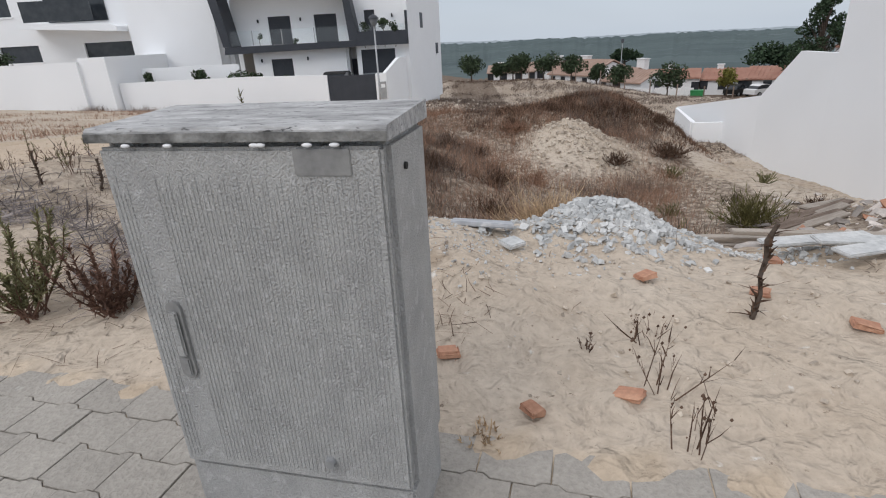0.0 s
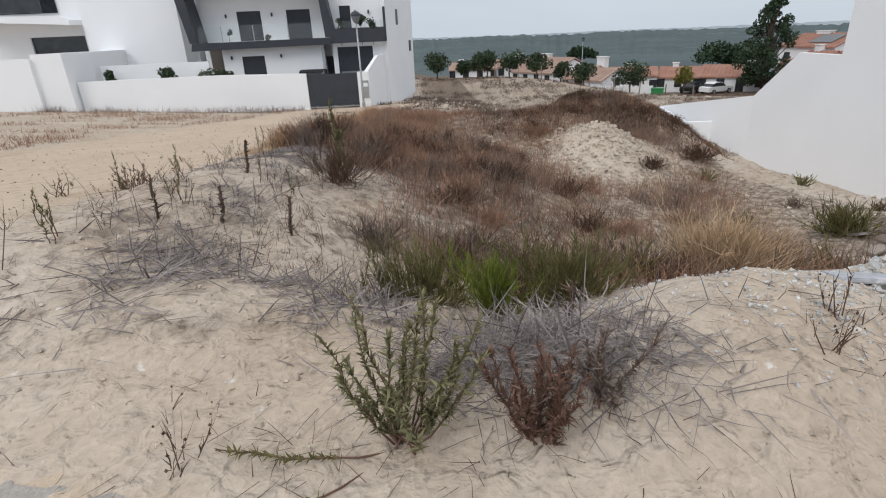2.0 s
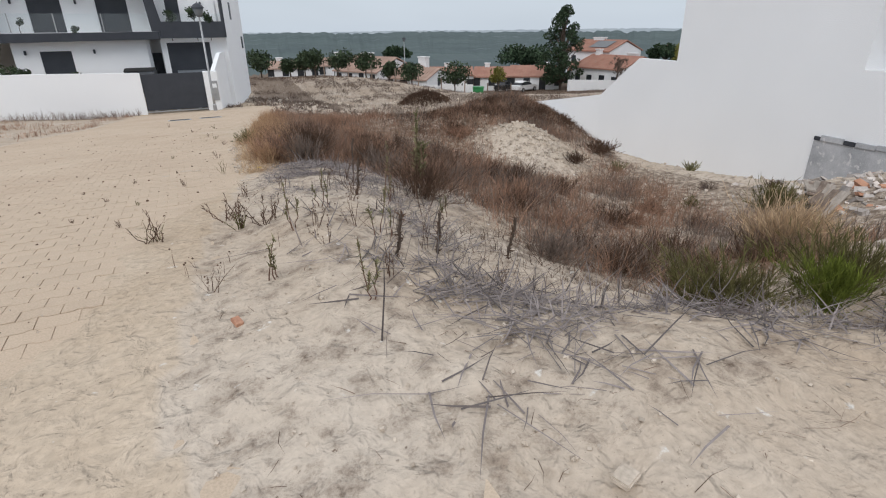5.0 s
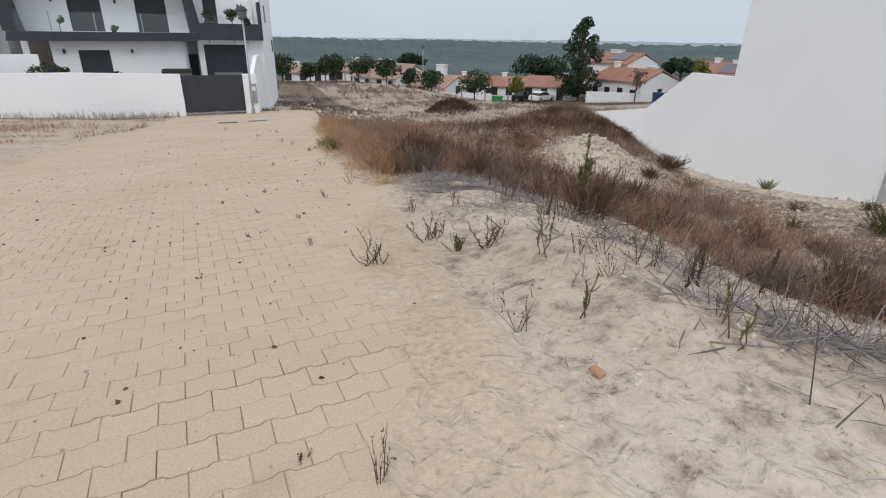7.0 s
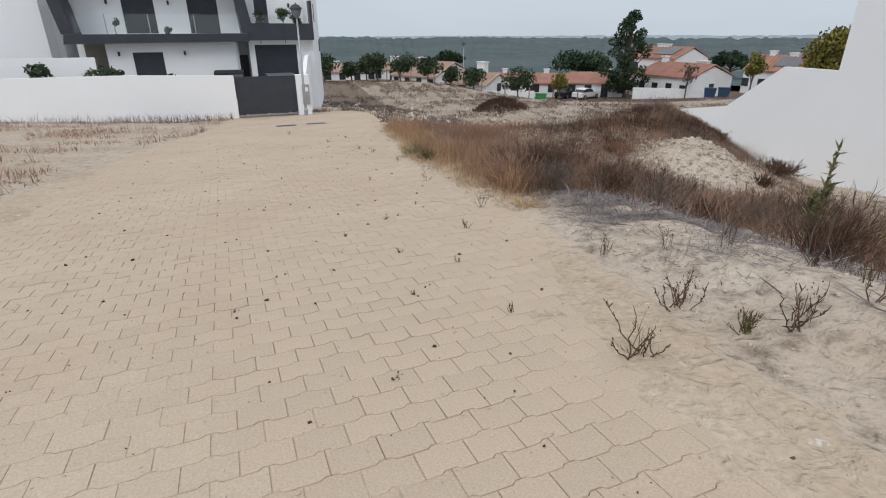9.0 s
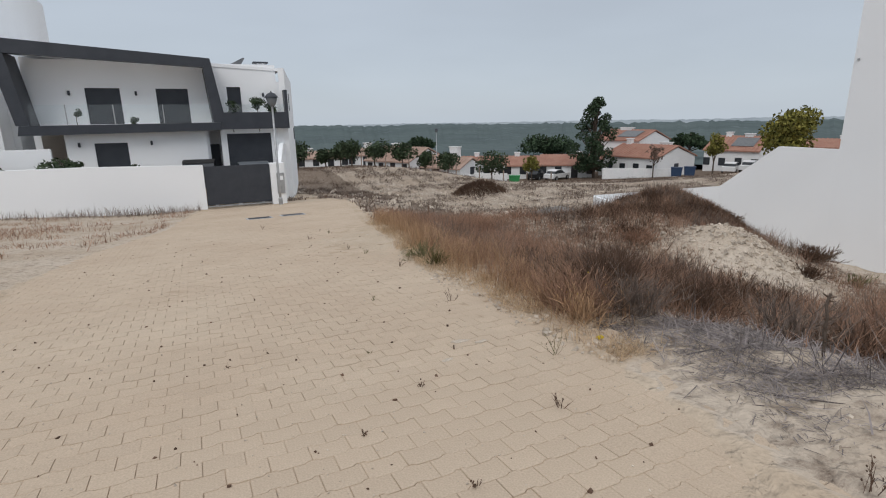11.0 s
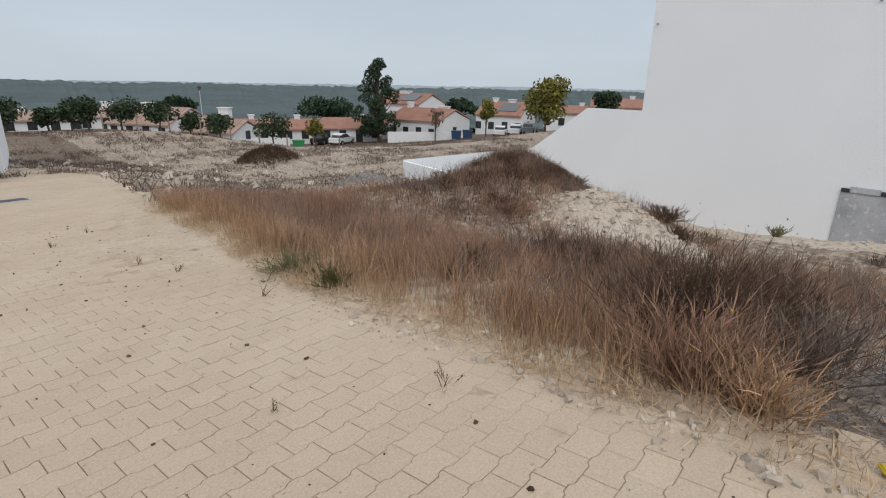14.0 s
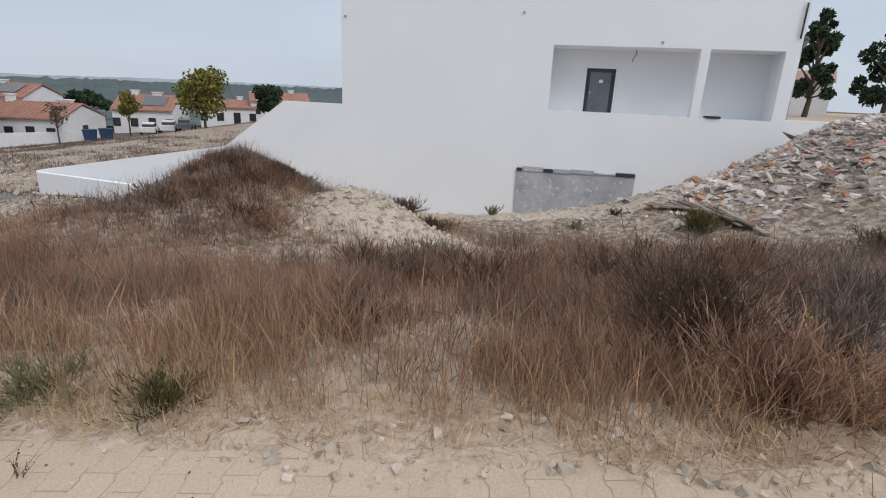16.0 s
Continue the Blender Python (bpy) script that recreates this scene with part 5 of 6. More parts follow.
for k, (x, y, l, a) in enumerate(((2.9, 3.95, 2.6, -4), (3.1, 3.75, 2.3, -6), (2.7, 4.15, 2.8, -3), (3.2, 3.55, 2.0, -9))):
    plank(x, y, H(x, y) + 0.05, l, 0.09, 0.03, (0, 1.5, a), PALE_WOOD, "long weathered pale plank lying on the ground")
for k, (x, y, l, a) in enumerate(((2.15, 2.75, 0.7, 8), (2.3, 2.55, 0.6, -6), (2.2, 2.4, 0.5, 14))):
    plank(x, y, H(x, y) + 0.05, l, 0.11, 0.02, (3, 2, a), CHALK, "short pale board beside the plaster heap")
for k in range(7):
    x, y = 5.75 - 0.17 * k, 7.35 - 0.16 * k
    a = radians(32 - 3 * k)
    fall = math.degrees(math.atan((H(x - 0.6 * math.cos(a), y - 0.6 * math.sin(a)) - H(x + 0.6 * math.cos(a), y + 0.6 * math.sin(a))) / 1.2))
    plank(x, y, H(x, y) + 0.06, 1.5 - 0.1 * (k % 3), 0.15, 0.03, (2, fall + 2 * (k % 2), 32 - 3 * k), WOOD if k % 2 else PALE_WOOD, "weathered reddish board leaning on the rubble")
for k, (x, y, l, a) in enumerate(((5.4, 4.6, 2.2, -12), (5.7, 3.9, 1.4, 28), (6.4, 3.0, 1.6, -25))):
    plank(x, y, H(x, y) + 0.12, l, 0.17, 0.04, (0, 6, a - 62), PALE_WOOD, "pale plank lying across the rubble")
plank(8.6, 3.5, H(8.6, 3.5) + 0.12, 0.6, 0.45, 0.02, (22, -14, 30), WOOD, "brown board on top of the rubble")

# ---- trees ----
def leaf_cloud(name, centres, radii, n, size, material, parent, seed, squash=0.8):
    rng = np.random.default_rng(seed)
    k = rng.choice(len(centres), n, p=np.array(radii) ** 2 / np.sum(np.array(radii) ** 2))
    d = rng.normal(0, 1, (n, 3))
    d /= np.linalg.norm(d, axis=1, keepdims=True)
    r = np.array(radii)[k] * rng.uniform(0.55, 1.08, n)
    P = np.array(centres)[k] + d * r[:, None] * np.array([1, 1, squash])
    a = rng.normal(0, 1, (n, 3))
    a /= np.linalg.norm(a, axis=1, keepdims=True)
    b = np.cross(a, rng.normal(0, 1, (n, 3)))
    b /= np.linalg.norm(b, axis=1, keepdims=True)
    s = (rng.uniform(0.5, 1.3, n) * size)[:, None]
    V = np.stack([P - a * s, P + b * s * 0.55, P + a * s, P - b * s * 0.55], 1).reshape(-1, 3)
    return mesh_np(name, V, [np.arange(n)[:, None] * 4 + np.array([0, 1, 2, 3])], material, parent)


def tree(name, x, y, z, h, crown_r, crown_h, material, seed, label, blobs=14, n=1500, size=0.16, trunk=0.12, kind="round"):
    rnd = random.Random(seed)
    t = empty(name, pose(x, y, z), label, "tree", "trees")
    lo = h - crown_h
    top = lo + crown_h * (0.85 if kind != "round" else 0.5)
    bm = tube([(0, 0, -0.3), (rnd.uniform(-0.1, 0.1), rnd.uniform(-0.1, 0.1), lo * 0.7), (0, 0, lo + 0.2), (0, 0, top)], [trunk, trunk * 0.8, trunk * 0.65, trunk * 0.2], 8)
    cs, rs = [], []
    for k in range(blobs):
        a = rnd.uniform(0, math.tau)
        u = (k + 0.5) / blobs
        if kind == "pine":
            w = crown_r * float(np.interp(u, [0, 0.25, 0.5, 0.8, 1], [0.65, 0.85, 0.75, 0.42, 0.05])) * rnd.uniform(0.45, 1.0)
            c = (w * math.cos(a), w * math.sin(a), lo + crown_h * u)
            r = crown_r * rnd.uniform(0.15, 0.30) * (1 - 0.35 * u)
        elif kind == "umbrella":
            w = crown_r * rnd.uniform(0.1, 0.85)
            c = (w * math.cos(a), w * math.sin(a), lo + crown_h * (0.55 - 0.3 * w / crown_r) + rnd.uniform(-0.1, 0.25) * crown_h)
            r = crown_r * rnd.uniform(0.25, 0.4)
        else:
            w = crown_r * rnd.uniform(0.1, 0.62)
            c = (w * math.cos(a), w * math.sin(a), lo + crown_h * rnd.uniform(0.25, 0.78))
            r = crown_r * rnd.uniform(0.34, 0.5)
        cs.append(c)
        rs.append(r)
        base = max(lo * 0.8, c[2] - crown_h * 0.3)
        tube([(0, 0, min(base, top)), tuple(v * 0.6 + (0, 0, base * 0.4)[i] for i, v in enumerate(c)), c], [trunk * 0.4, trunk * 0.25, trunk * 0.1], 5, bm)
    part("trunk", bm, BARK, t)
    leaf_cloud("crown", cs, rs, n, size, material, t, seed, 0.85 if kind != "umbrella" else 0.6)
    return t


EYE_X, EYE_Y = -6.53, 7.58


def far(az, dist):
    a = radians(az)
    return EYE_X + math.sin(a) * dist, EYE_Y + math.cos(a) * dist


for i, (az, dist, h, r) in enumerate(((10.3, 63, 2.9, 1.55), (14.8, 66, 2.7, 1.5), (15.9, 64, 2.8, 1.55), (18.5, 64, 2.7, 1.65), (21.5, 64, 2.9, 1.5), (24.0, 66, 2.3, 1.2), (26.5, 65, 2.7, 1.6), (31.3, 65, 3.7, 2.05), (13.2, 68, 2.0, 1.4))):
    x, y = far(az, dist)
    tree("round_tree", x, y, H(x, y), h * 1.08, r * 1.25, h * 0.78, LEAF_MID, 300 + i, "small clipped round dark green tree", 12, 1500, 0.17, 0.11)
x, y = far(42.1, 80)
tree("pine_tree", x, y, H(x, y), 11.3, 3.9, 9.9, LEAF, 320, "tall dark green pine tree with ragged crown", 64, 9000, 0.17, 0.24, "pine")
x, y = far(37.0, 118)
tree("umbrella_pine", x, y, H(x, y), 6.6, 6.2, 4.9, LEAF, 321, "broad dark umbrella pine behind the houses", 34, 3600, 0.4, 0.4, "umbrella")
x, y = far(23.4, 118)
tree("umbrella_pine", x, y, H(x, y), 6.6, 3.2, 3.4, LEAF, 322, "dark umbrella pine behind the roofs", 18, 1700, 0.4, 0.3, "umbrella")
x, y = far(51.0, 115)
tree("umbrella_pine", x, y, H(x, y), 6.6, 3.8, 3.8, LEAF, 325, "dark umbrella pine behind the houses", 18, 1900, 0.4, 0.3, "umbrella")
x, y = far(53.4, 82)
tree("autumn_tree", x, y, H(x, y), 6.9, 1.6, 5.4, LEAF_YEL, 323, "thin tree with yellowing leaves", 16, 1300, 0.2, 0.12)
x, y = far(59.4, 74)
tree("autumn_tree", x, y, H(x, y), 7.4, 3.4, 6.6, LEAF_YEL, 324, "full round tree with yellow-green leaves", 26, 4600, 0.24, 0.2)
x, y = far(65.5, 78)
tree("dark_tree", x, y, H(x, y), 5.0, 2.2, 4.0, LEAF, 326, "dark green tree behind the white wall", 16, 2200, 0.24, 0.2)
x, y = far(35.6, 76)
tree("autumn_tree", x, y, H(x, y), 3.9, 1.6, 2.6, LEAF_YEL, 327, "small ochre tree before a house", 10, 700, 0.2, 0.1)
x, y = far(48.0, 76)
tree("bare_tree", x, y, H(x, y), 5.0, 1.5, 3.6, BARK, 328, "nearly bare brown small tree", 14, 260, 0.16, 0.1)
for i, (x, y, h, r, k) in enumerate(((34, -11.0, 6.6, 2.6, "pine"), (38, -19.0, 6.6, 3.0, "pine"), (36, -5.6, 3.6, 2.2, "round"), (36, -8, 3.8, 2.4, "round"))):
    tree("pine_tree", x, y, 0.2, h, r, h * 0.8, LEAF, 340 + i, "dark green pine behind the boundary wall", 26, 3600, 0.2, 0.2, k)
build_lamp(pose(22.5, -3.6, -0.2), 4.2, "street lamp with dark hood behind the boundary wall")
build_lamp(pose(*far(25.2, 78), -6.6), 6.5, "thin street lamp among the far houses")


# ---- far village ----
def village_house(az, dist, w, d, eave, ridge_h, turn, roof_mat, label, chimneys=(), windows=(), panels=False):
    """A rendered house with a tiled gable roof; the ridge runs along local x, windows on the long front."""
    x, y = far(az, dist)
    z = H(x, y) - 0.2
    h = empty("village_house", pose(x, y, z, 0, 0, turn), label, "house", "village houses")
    part("wall", prism([(-d / 2, 0), (d / 2, 0), (d / 2, eave), (0, ridge_h - 0.18), (-d / 2, eave)], "x", -w / 2, w / 2), FAR_WALL, h)
    o, s = 0.35, (ridge_h - eave) / (d / 2)
    for g in (-1, 1):
        e = g * (d / 2 + o)
        r = part("roof", prism([(e, eave - o * s), (0, ridge_h), (0, ridge_h + 0.16), (e, eave - o * s + 0.16)], "x", -w / 2 - 0.15, w / 2 + 0.15), roof_mat, h)
        if g < 0:
            for k in range(int(w / 0.55)):
                xx = -w / 2 + 0.2 + k * 0.55
                part("roof_rib", prism([(e, eave - o * s + 0.16), (-0.02, ridge_h + 0.155), (-0.02, ridge_h + 0.22), (e, eave - o * s + 0.225)], "x", xx, xx + 0.16), roof_mat, r)
            if panels:
                part("solar_panel", prism([(e * 0.75, eave - o * s + 0.25 + (ridge_h - eave + o * s) * 0.25), (e * 0.2, ridge_h + 0.26 - (ridge_h - eave + o * s) * 0.2), (e * 0.2, ridge_h + 0.32 - (ridge_h - eave + o * s) * 0.2), (e * 0.75, eave - o * s + 0.31 + (ridge_h - eave + o * s) * 0.25)], "x", -w * 0.05, w * 0.35), SOLAR, h, "grey solar panel")
    for cx, cy, cw, ch in chimneys:
        c = part("chimney", box(cx - cw / 2, cy - 0.4, eave, cx + cw / 2, cy + 0.4, ridge_h + ch), FAR_WALL, h)
        part("chimney_cap", box(cx - cw / 2 - 0.1, cy - 0.5, ridge_h + ch, cx + cw / 2 + 0.1, cy + 0.5, ridge_h + ch + 0.12), FAR_WALL, c)
    for wx, wz, ww, wh in windows:
        g = part("window", box(wx - ww / 2, -d / 2 - 0.03, wz, wx + ww / 2, -d / 2 - 0.004, wz + wh), DARK_GLASS, h, "dark window")
        part("frame", box(wx - ww / 2 - 0.08, -d / 2 - 0.05, wz - 0.1, wx + ww / 2 + 0.08, -d / 2 - 0.031, wz), FAR_WALL, g)
    for g in (-1, 1):
        part("gable_window", box(g * (w / 2 + 0.015) - 0.012, -0.5, 1.2, g * (w / 2 + 0.015) + 0.012, 0.5, 2.3), SHUTTER if g > 0 else DARK_GLASS, h)
    return h


W4 = ((-3.5, 1.0, 1.0, 1.2), (-1.2, 1.0, 1.0, 1.2), (1.2, 0.2, 1.0, 2.1), (3.5, 1.0, 1.0, 1.2))
village_house(12.8, 92, 8, 8, 2.2, 3.1, -10, ROOF_OLD, "low white house with pale tiled roof", ((-2, 0, 1.0, 0.5),), W4)
village_house(16.5, 95, 8, 8, 2.4, 3.4, -12, ROOF_OLD, "low white house with pale tiled roof", ((2, 0, 1.4, 0.9),), W4)
village_house(21.8, 83, 9, 9, 2.5, 4.3, -62, ROOF_OLD, "white house with gable and wide white chimney", ((-2.4, 1, 2.0, 0.5),), W4)
village_house(25.2, 81, 7, 7, 2.2, 3.7, -70, ROOF_OLD, "white house with gable facing the field", ((3.0, 1.0, 1.6, 1.2),), W4)
village_house(27.0, 78, 7, 6, 2.2, 3.5, -64, ROOF_OLD, "low white house with gable facing the field", (), W4[:2])
village_house(29.6, 84, 8, 8, 2.7, 3.6, -25, ROOF, "low white house with orange tiled roof", ((0, 0, 0.7, 0.6),), W4)
village_house(35.3, 86, 8, 9, 2.3, 3.4, -32, ROOF, "white house with orange tiled roof and dark windows", ((-2, 0, 0.8, 0.6),), W4)
village_house(39.2, 86, 8, 9, 2.3, 3.5, -38, ROOF, "white house with orange tiled roof and dark windows", ((2, 0, 0.8, 0.5),), W4)
village_house(45.6, 96, 9, 8, 5.6, 7.1, -82, ROOF, "two-storey white house with solar panels on its roof", ((-1, 0, 2.2, 0.4),), ((-3, 3.6, 1, 1.2), (2.5, 3.6, 1, 1.2)), True)
village_house(47.4, 84, 9.5, 8.5, 3.2, 4.7, -84, ROOF, "white house with broad gable and orange roof", ((2.5, 0.5, 1.6, 0.4), (-3.5, 0, 0.7, 0.8)), W4)
village_house(44.6, 90, 6, 7, 2.8, 3.8, -46, ROOF, "low white wing with orange tiled roof", (), W4)
village_house(55.6, 95, 8, 8, 3.4, 5.3, -76, ROOF, "white house with orange roof and solar panels", ((-2, 0, 0.8, 0.6), (1, 0, 1.2, 0.4)), W4, True)
village_house(62.0, 96, 8, 8, 3.0, 4.0, -62, ROOF, "white house with orange tiled roof", ((2, 0, 0.8, 0.5),), W4)
village_house(66.8, 97, 9, 9, 3.0, 4.2, -66, ROOF, "white house with orange tiled roof", ((2, 0, 0.8, 0.5),), W4)
village_house(111, 62, 14, 10, 3.0, 4.0, -120, ROOF_OLD, "white house behind the boundary wall", (), W4)


def low_wall(az0, d0, az1, d1, h, name):
    a, b = Vector((*far(az0, d0), 0)), Vector((*far(az1, d1), 0))
    m = (a + b) / 2
    z = min(H(*a[:2]), H(*b[:2])) - 0.3
    o = part(name, box(-(b - a).length / 2, -0.1, 0, (b - a).length / 2, 0.1, h + 0.3), FAR_WALL)
    o.matrix_basis = pose(m.x, m.y, z, 0, 0, math.degrees(math.atan2(b.y - a.y, b.x - a.x)))
    tagged(o, "low whitewashed garden wall along the village street", "wall", kind="structure")


low_wall(18, 76, 29, 73, 1.1, "wall_village")
low_wall(29.3, 72, 33, 72, 1.5, "wall_village_mid")
low_wall(43.0, 77, 50.5, 78, 1.6, "wall_village_end")


def far_car(az, dist, turn, material, label, l=4.1):
    x, y = far(az, dist)
    parked(pose(x, y, H(x, y) + 0.02, 0, 0, turn), material, label, l)


def parked(m, material, label, l=4.1):
    c = empty("car", m, label, "car", "parked cars")
    k = l / 4.1
    prof = [(-2.05 * k, 0.35), (2.05 * k, 0.35), (2.05 * k, 0.72), (1.75 * k, 0.86), (0.95 * k, 0.95), (-1.6 * k, 0.98), (-2.0 * k, 0.9)]
    part("body", prism(prof, "y", -0.85, 0.85), material, c)
    roof = [(-1.55 * k, 0.98), (0.93 * k, 0.955), (0.35 * k, 1.36), (-0.1 * k, 1.46), (-0.9 * k, 1.45), (-1.3 * k, 1.32)]
    part("glasshouse", prism(roof, "y", -0.70, 0.70), DARK_GLASS, c, "dark car windows")
    part("roof", prism([(0.30 * k, 1.365), (-0.1 * k, 1.465), (-0.9 * k, 1.455), (-1.28 * k, 1.33), (-1.25 * k, 1.37), (-0.9 * k, 1.50), (-0.1 * k, 1.51), (0.3 * k, 1.41)], "y", -0.72, 0.72), material, c)
    for wx in (-1.3 * k, 1.3 * k):
        for wy in (-0.86, 0.86):
            bm = bmesh.new()
            bmesh.ops.create_cone(bm, segments=18, radius1=0.32, radius2=0.32, depth=0.2, cap_ends=True, matrix=pose(wx, wy, 0.32, 90))
            w = part("wheel", bm, RUBBER, c)
            bm = bmesh.new()
            bmesh.ops.create_cone(bm, segments=14, radius1=0.2, radius2=0.2, depth=0.02, cap_ends=True, matrix=pose(wx, wy * 1.125, 0.32, 90))
            part("rim", bm, STEEL, w)
    for wy in (-0.62, 0.62):
        part("headlight", box(1.98 * k, wy - 0.15, 0.66, 2.06 * k, wy + 0.15, 0.78, 0.01), GREY_GLASS, c)


parked(pose(-3.75, 34.9, -2.25, 0, 0, -90), CARPAINT, "grey hatchback parked behind the gate")
parked(pose(-6.3, 35.2, -2.05, 0, 0, -95), RUBBER, "black hatchback parked behind the garden wall")
far_car(36.2, 80, 30, RUBBER, "dark red car parked in the village street")
far_car(38.3, 79, 20, CARWHITE, "white van parked in the village street", 4.6)
far_car(56.6, 80, 20, CARWHITE, "pale car parked in the village street")
far_car(57.9, 79, 20, CARPAINT, "grey car parked in the village street")
far_car(55.0, 83, 25, CARWHITE, "white car parked in the village street")


def bin_box(az, dist, material, label):
    x, y = far(az, dist)
    b = empty("waste_container", pose(x, y, H(x, y), 0, 0, -az), label, "waste container", "waste containers")
    part("body", prism([(-0.6, 0.15), (0.6, 0.15), (0.7, 1.15), (-0.7, 1.15)], "y", -0.5, 0.5), material, b)
    part("lid", box(-0.75, -0.56, 1.15, 0.75, 0.56, 1.3, 0.05), material, b)
    for wx in (-0.5, 0.5):
        part("wheel", box(wx - 0.05, -0.45, 0, wx + 0.05, -0.3, 0.16), RUBBER, b)


bin_box(33.8, 68, GREEN, "green plastic waste container by the field")
bin_box(50.2, 76, BLUE, "dark blue waste container by a white house")
bin_box(51.4, 76, BLUE, "dark blue waste container by a white house")
for i in range(9):
    x, y = far(17 + 2.6 * i, 62)
    p = part("fence_post", box(-0.05, -0.05, -0.2, 0.05, 0.05, 1.6), WOOD)
    p.matrix_basis = pose(x, y, H(x, y), 0, 2 * math.sin(i * 2.3), 0)
    tagged(p, "thin weathered fence post at the field edge", "fence post", "fence posts")

# plants and pots round the modern house
for i, (x, y, z, h, r) in enumerate(((-4.4, 36.7, 1.05, 1.4, 0.45), (-3.1, 36.7, 1.05, 1.6, 0.55), (-2.4, 36.7, 1.05, 1.4, 0.5))):
    tree("terrace_plant", x, y, z, h, r, h * 0.75, LEAF_MID, 400 + i, "leafy potted plant on the terrace", 8, 260, 0.09, 0.02)
for i, (x, z0) in enumerate(((-11.2, 1.02), (-8.9, 1.02))):
    tree("potted_plant", x, 36.75, z0 + 0.17, 0.8 if i == 0 else 0.4, 0.28, 0.45, LEAF_MID, 410 + i, "small plant standing in a dark pot on the balcony", 6, 120, 0.07, 0.02)
    o = empty("plant_pot", pose(x, 36.75, z0), "dark shallow round pot on the balcony", "plant pot")
    part("pot", tube([(0, 0, 0), (0, 0, 0.05), (0, 0, 0.2)], [0.15, 0.22, 0.3], 14), ANTHRACITE, o)
for i, (x, y, z, h, r) in enumerate(((-17.2, 33.2, -1.6, 1.8, 0.5), (-14.0, 33.2, -1.6, 2.3, 0.65), (-11.7, 33.0, -1.6, 1.6, 0.9), (-8.8, 33.2, -1.8, 1.5, 0.4), (-27.5, 36, -0.2, 1.9, 1.0), (-11.6, 35.8, -1.9, 1.9, 0.5))):
    tree("garden_shrub", x, y, z, h, r, h * 0.8, LEAF_MID, 420 + i, "leafy green shrub behind the garden wall", 9, 420, 0.1, 0.03)
for x, y in ((-4.85, 24.3), (-3.75, 24.5)):
    o = empty("manhole_cover", pose(x, y, H(x, y) + 0.004, -5.3), "dark iron cover set in the paving", "manhole cover")
    part("frame", box(-0.40, -0.32, -0.02, 0.40, 0.32, 0.006), RAW, o)
    part("lid", box(-0.34, -0.27, 0.0, 0.34, 0.27, 0.012, 0.003), SHUTTER, o)
def splash(x, y, size, seed):
    """A thin dried spill with a ragged rim, lying on the sloping paving."""
    rnd = random.Random(seed)
    rim = [((0.55 + 0.45 * rnd.random()) * size * math.cos(k * math.tau / 22), (0.55 + 0.45 * rnd.random()) * size * 0.5 * math.sin(k * math.tau / 22)) for k in range(22)]
    o = part("cement_spill", prism(rim, "z", 0.0, 0.003), STONE)
    o.matrix_basis = pose(x, y, H(x, y) + 0.001, -5.3, 0, rnd.uniform(-20, 20))
    tagged(o, "thin whitish dried cement spill on the paving", "stain", "cement spills")


for k, (x, y, size) in enumerate(((-4.88, 10.03, 0.09), (-4.74, 9.93, 0.07), (-5.15, 9.72, 0.06))):
    splash(x, y, size, k)
o = part("litter_wrapper", box(-0.035, -0.02, 0, 0.035, 0.02, 0.02, 0.006), YELLOW)
o.matrix_basis = pose(-3.95, 9.45, H(-3.95, 9.45) + 0.01, 8, 5, 20)
tagged(o, "small crumpled yellow wrapper on the paving edge", "litter")

# ---- the paving ----
PL, PW = 0.200, 0.145


def wave(x):
    u = (x / PL) % 1.0
    a = 0.0075
    return a * float(np.interp(u, [0, 0.30, 0.40, 0.60, 0.70, 1.0], [-1, -1, 1, 1, -1, -1]))


def block_mesh(parity):
    """One paving block with waved long sides and a worn rim, origin at its centre."""
    off = PL * 0.5 * parity
    u = [-0.5, -0.2, -0.1, 0.0, 0.1, 0.2, 0.5] if parity else [-0.5, -0.4, -0.3, 0.0, 0.3, 0.4, 0.5]
    j = 0.0020
    lo = [(min(max(k * PL, -PL / 2 + j), PL / 2 - j), -PW / 2 + wave(k * PL + off) + j) for k in u]
    hi = [(min(max(k * PL, -PL / 2 + j), PL / 2 - j), PW / 2 + wave(k * PL + off) - j) for k in u]
    ring = lo + hi[::-1]
    n = len(ring)
    c = np.mean(ring, 0)
    top = [(c[0] + (x - c[0]) * 0.988, c[1] + (y - c[1]) * 0.982, 0.0) for x, y in ring]
    rim = [(x, y, -0.002) for x, y in ring]
    low = [(x, y, -0.035) for x, y in ring]
    faces = [tuple(range(n))]
    for a in (0, n):
        faces += [(a + (k + 1) % n, a + k, a + n + k, a + n + (k + 1) % n) for k in range(n)]
    return np.array(top + rim + low), faces


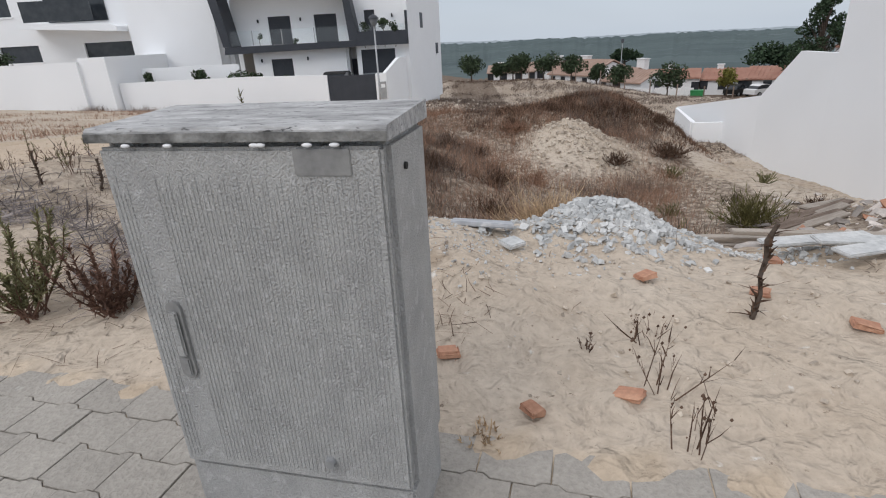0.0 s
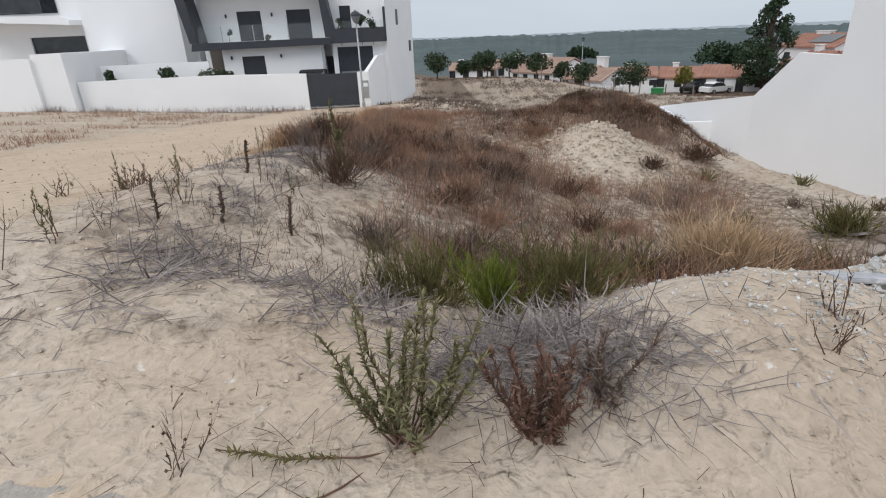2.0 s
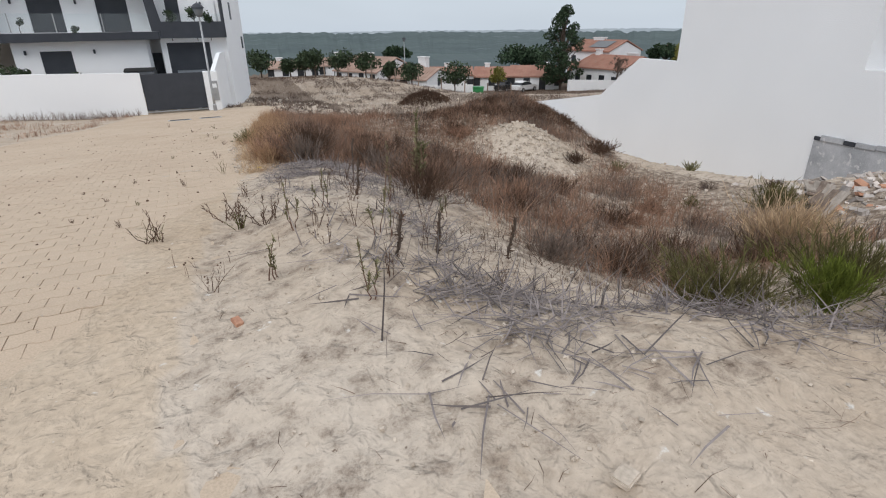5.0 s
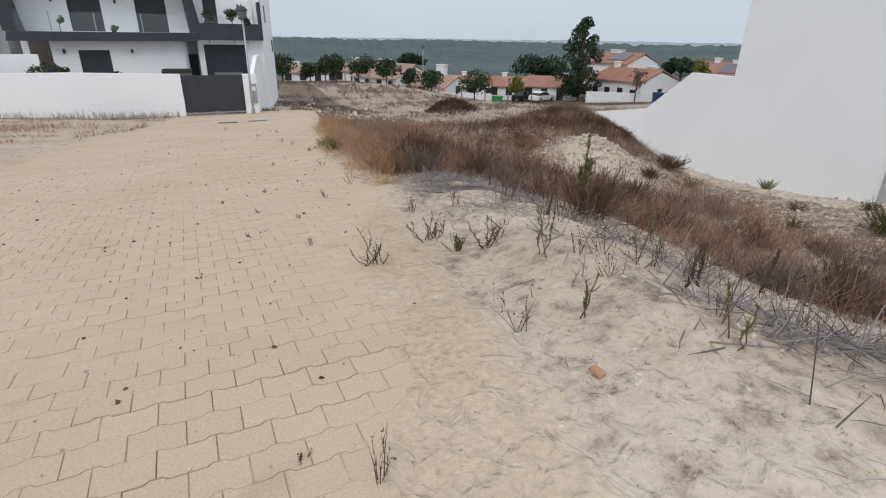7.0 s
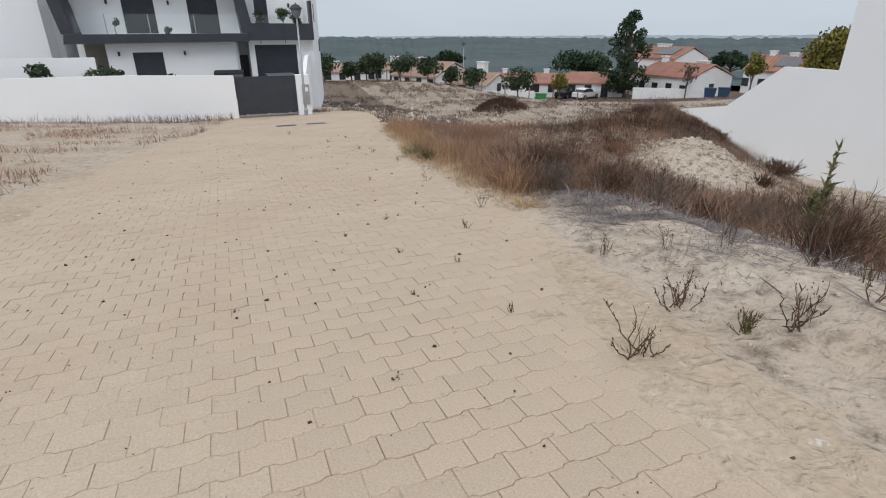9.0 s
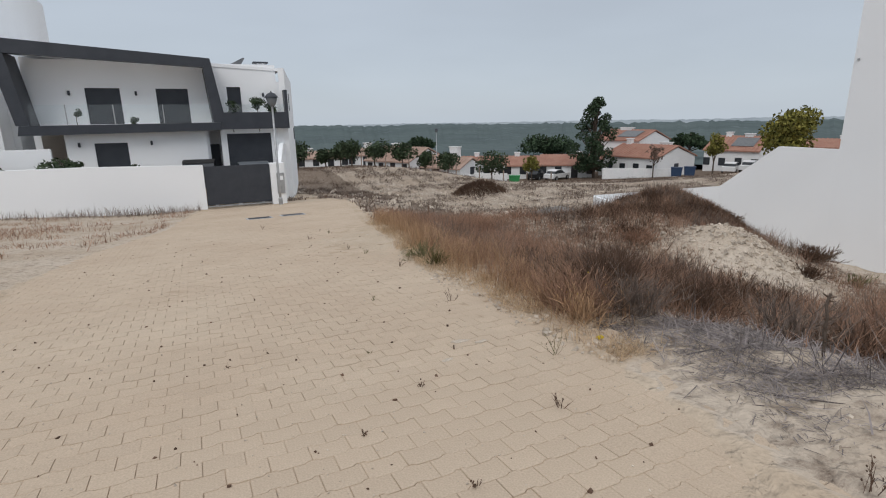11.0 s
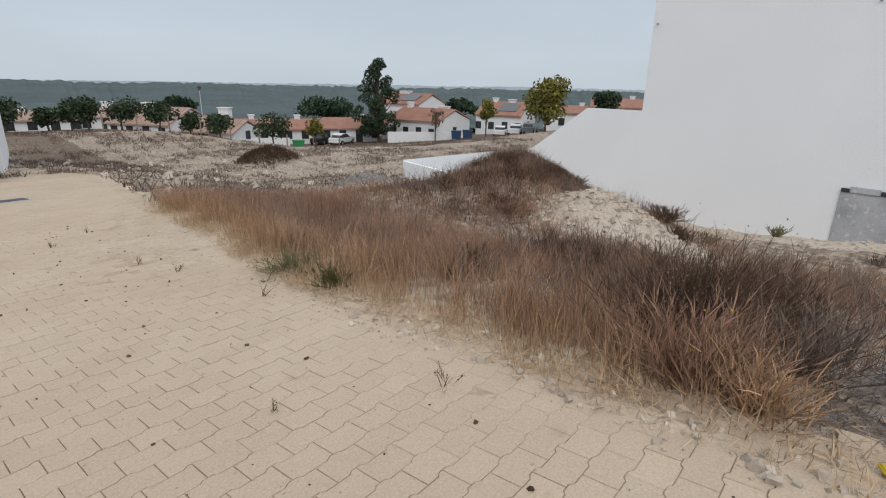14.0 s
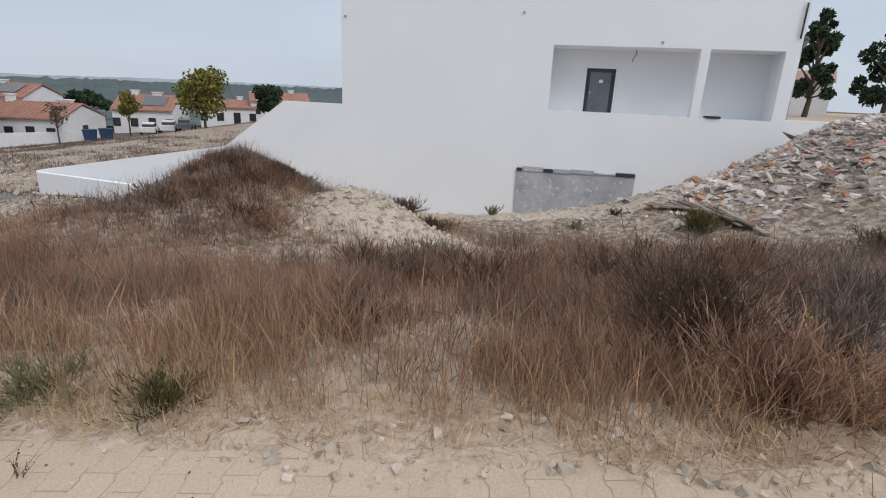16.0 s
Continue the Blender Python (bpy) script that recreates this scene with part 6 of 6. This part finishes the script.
def lay_paving():
    rng = np.random.default_rng(77)
    pave = tagged(new("pavement"), "sandy beige interlocking concrete block paving", "pavement", kind="structure")
    shapes = [block_mesh(0), block_mesh(1)]
    meshes = []
    for V, F in shapes:
        me = bpy.data.meshes.new("paver")
        me.from_pydata(V.tolist(), [], F)
        me.materials.append(PAVER)
        meshes.append(me)
    slope = math.atan(0.093)
    VV, tops, quads, base = [], [], [], 0
    for r in range(-7, 206):
        y = 2.0 + r * PW
        par = r % 2
        for c in range(-64, 34):
            x = -5.0 + c * PL + par * PL * 0.5
            d = float(off_paving(x, y))
            left = np.interp(y, [5, 13, 19, 23, 31], [-12, -9.7, -8.7, -7.5, -6.6])
            if d > 0.32 or x < left or y > 31.3 or (y < 2.0 - 0.29 * x - 3.2) or x > -3.0 and y < 5:
                continue
            z = float(street_z(y)) + rng.normal(0, 0.0012)
            tilt = -slope if y > 5 else 0.0
            if -7.0 < x < -4.95 and 5.6 < y < 9.5:
                o = new("paver", meshes[par])
                o.matrix_basis = Matrix.Translation((x, y, z)) @ Euler((tilt + rng.normal(0, 0.004), rng.normal(0, 0.006), 0)).to_matrix().to_4x4()
                o.parent = pave
                continue
            V = shapes[par][0]
            m = np.array(Euler((tilt + rng.normal(0, 0.004), rng.normal(0, 0.006), 0)).to_matrix())
            VV.append(V @ m.T + np.array([x, y, z]))
            n = 14
            tops.append(base + np.arange(n))
            quads += [[base + k for k in f] for f in shapes[par][1][1:]]
            base += len(V)
    ob = mesh_np("paver_field", np.concatenate(VV), [np.array(tops), np.array(quads)], PAVER_J, pave)
    tagged(ob, kind="stuff")
    # the grey pavement under the cabinet, blocks laid along its edge
    VV, tops, quads, base = [], [], [], 0
    turn = math.atan(-0.29)
    m0 = np.array(Euler((0, 0, turn)).to_matrix())
    side = tagged(new("sidewalk"), "grey dusty block sidewalk under the cabinet", "pavement", kind="structure")
    for r in range(0, 18):
        for c in range(-18, 18):
            p = m0 @ np.array([c * PL + (r % 2) * PL / 2, -r * PW - 0.07, 0]) + np.array([0, 1.24, 0])
            V = shapes[r % 2][0]
            VV.append(V @ m0.T + p + np.array([0, 0, rng.normal(0.008, 0.0012)]))
            tops.append(base + np.arange(14))
            quads += [[base + k for k in f] for f in shapes[r % 2][1][1:]]
            base += len(V)
    tagged(mesh_np("paver_field", np.concatenate(VV), [np.array(tops), np.array(quads)], GREY_PAVER, side), kind="stuff")


lay_paving()
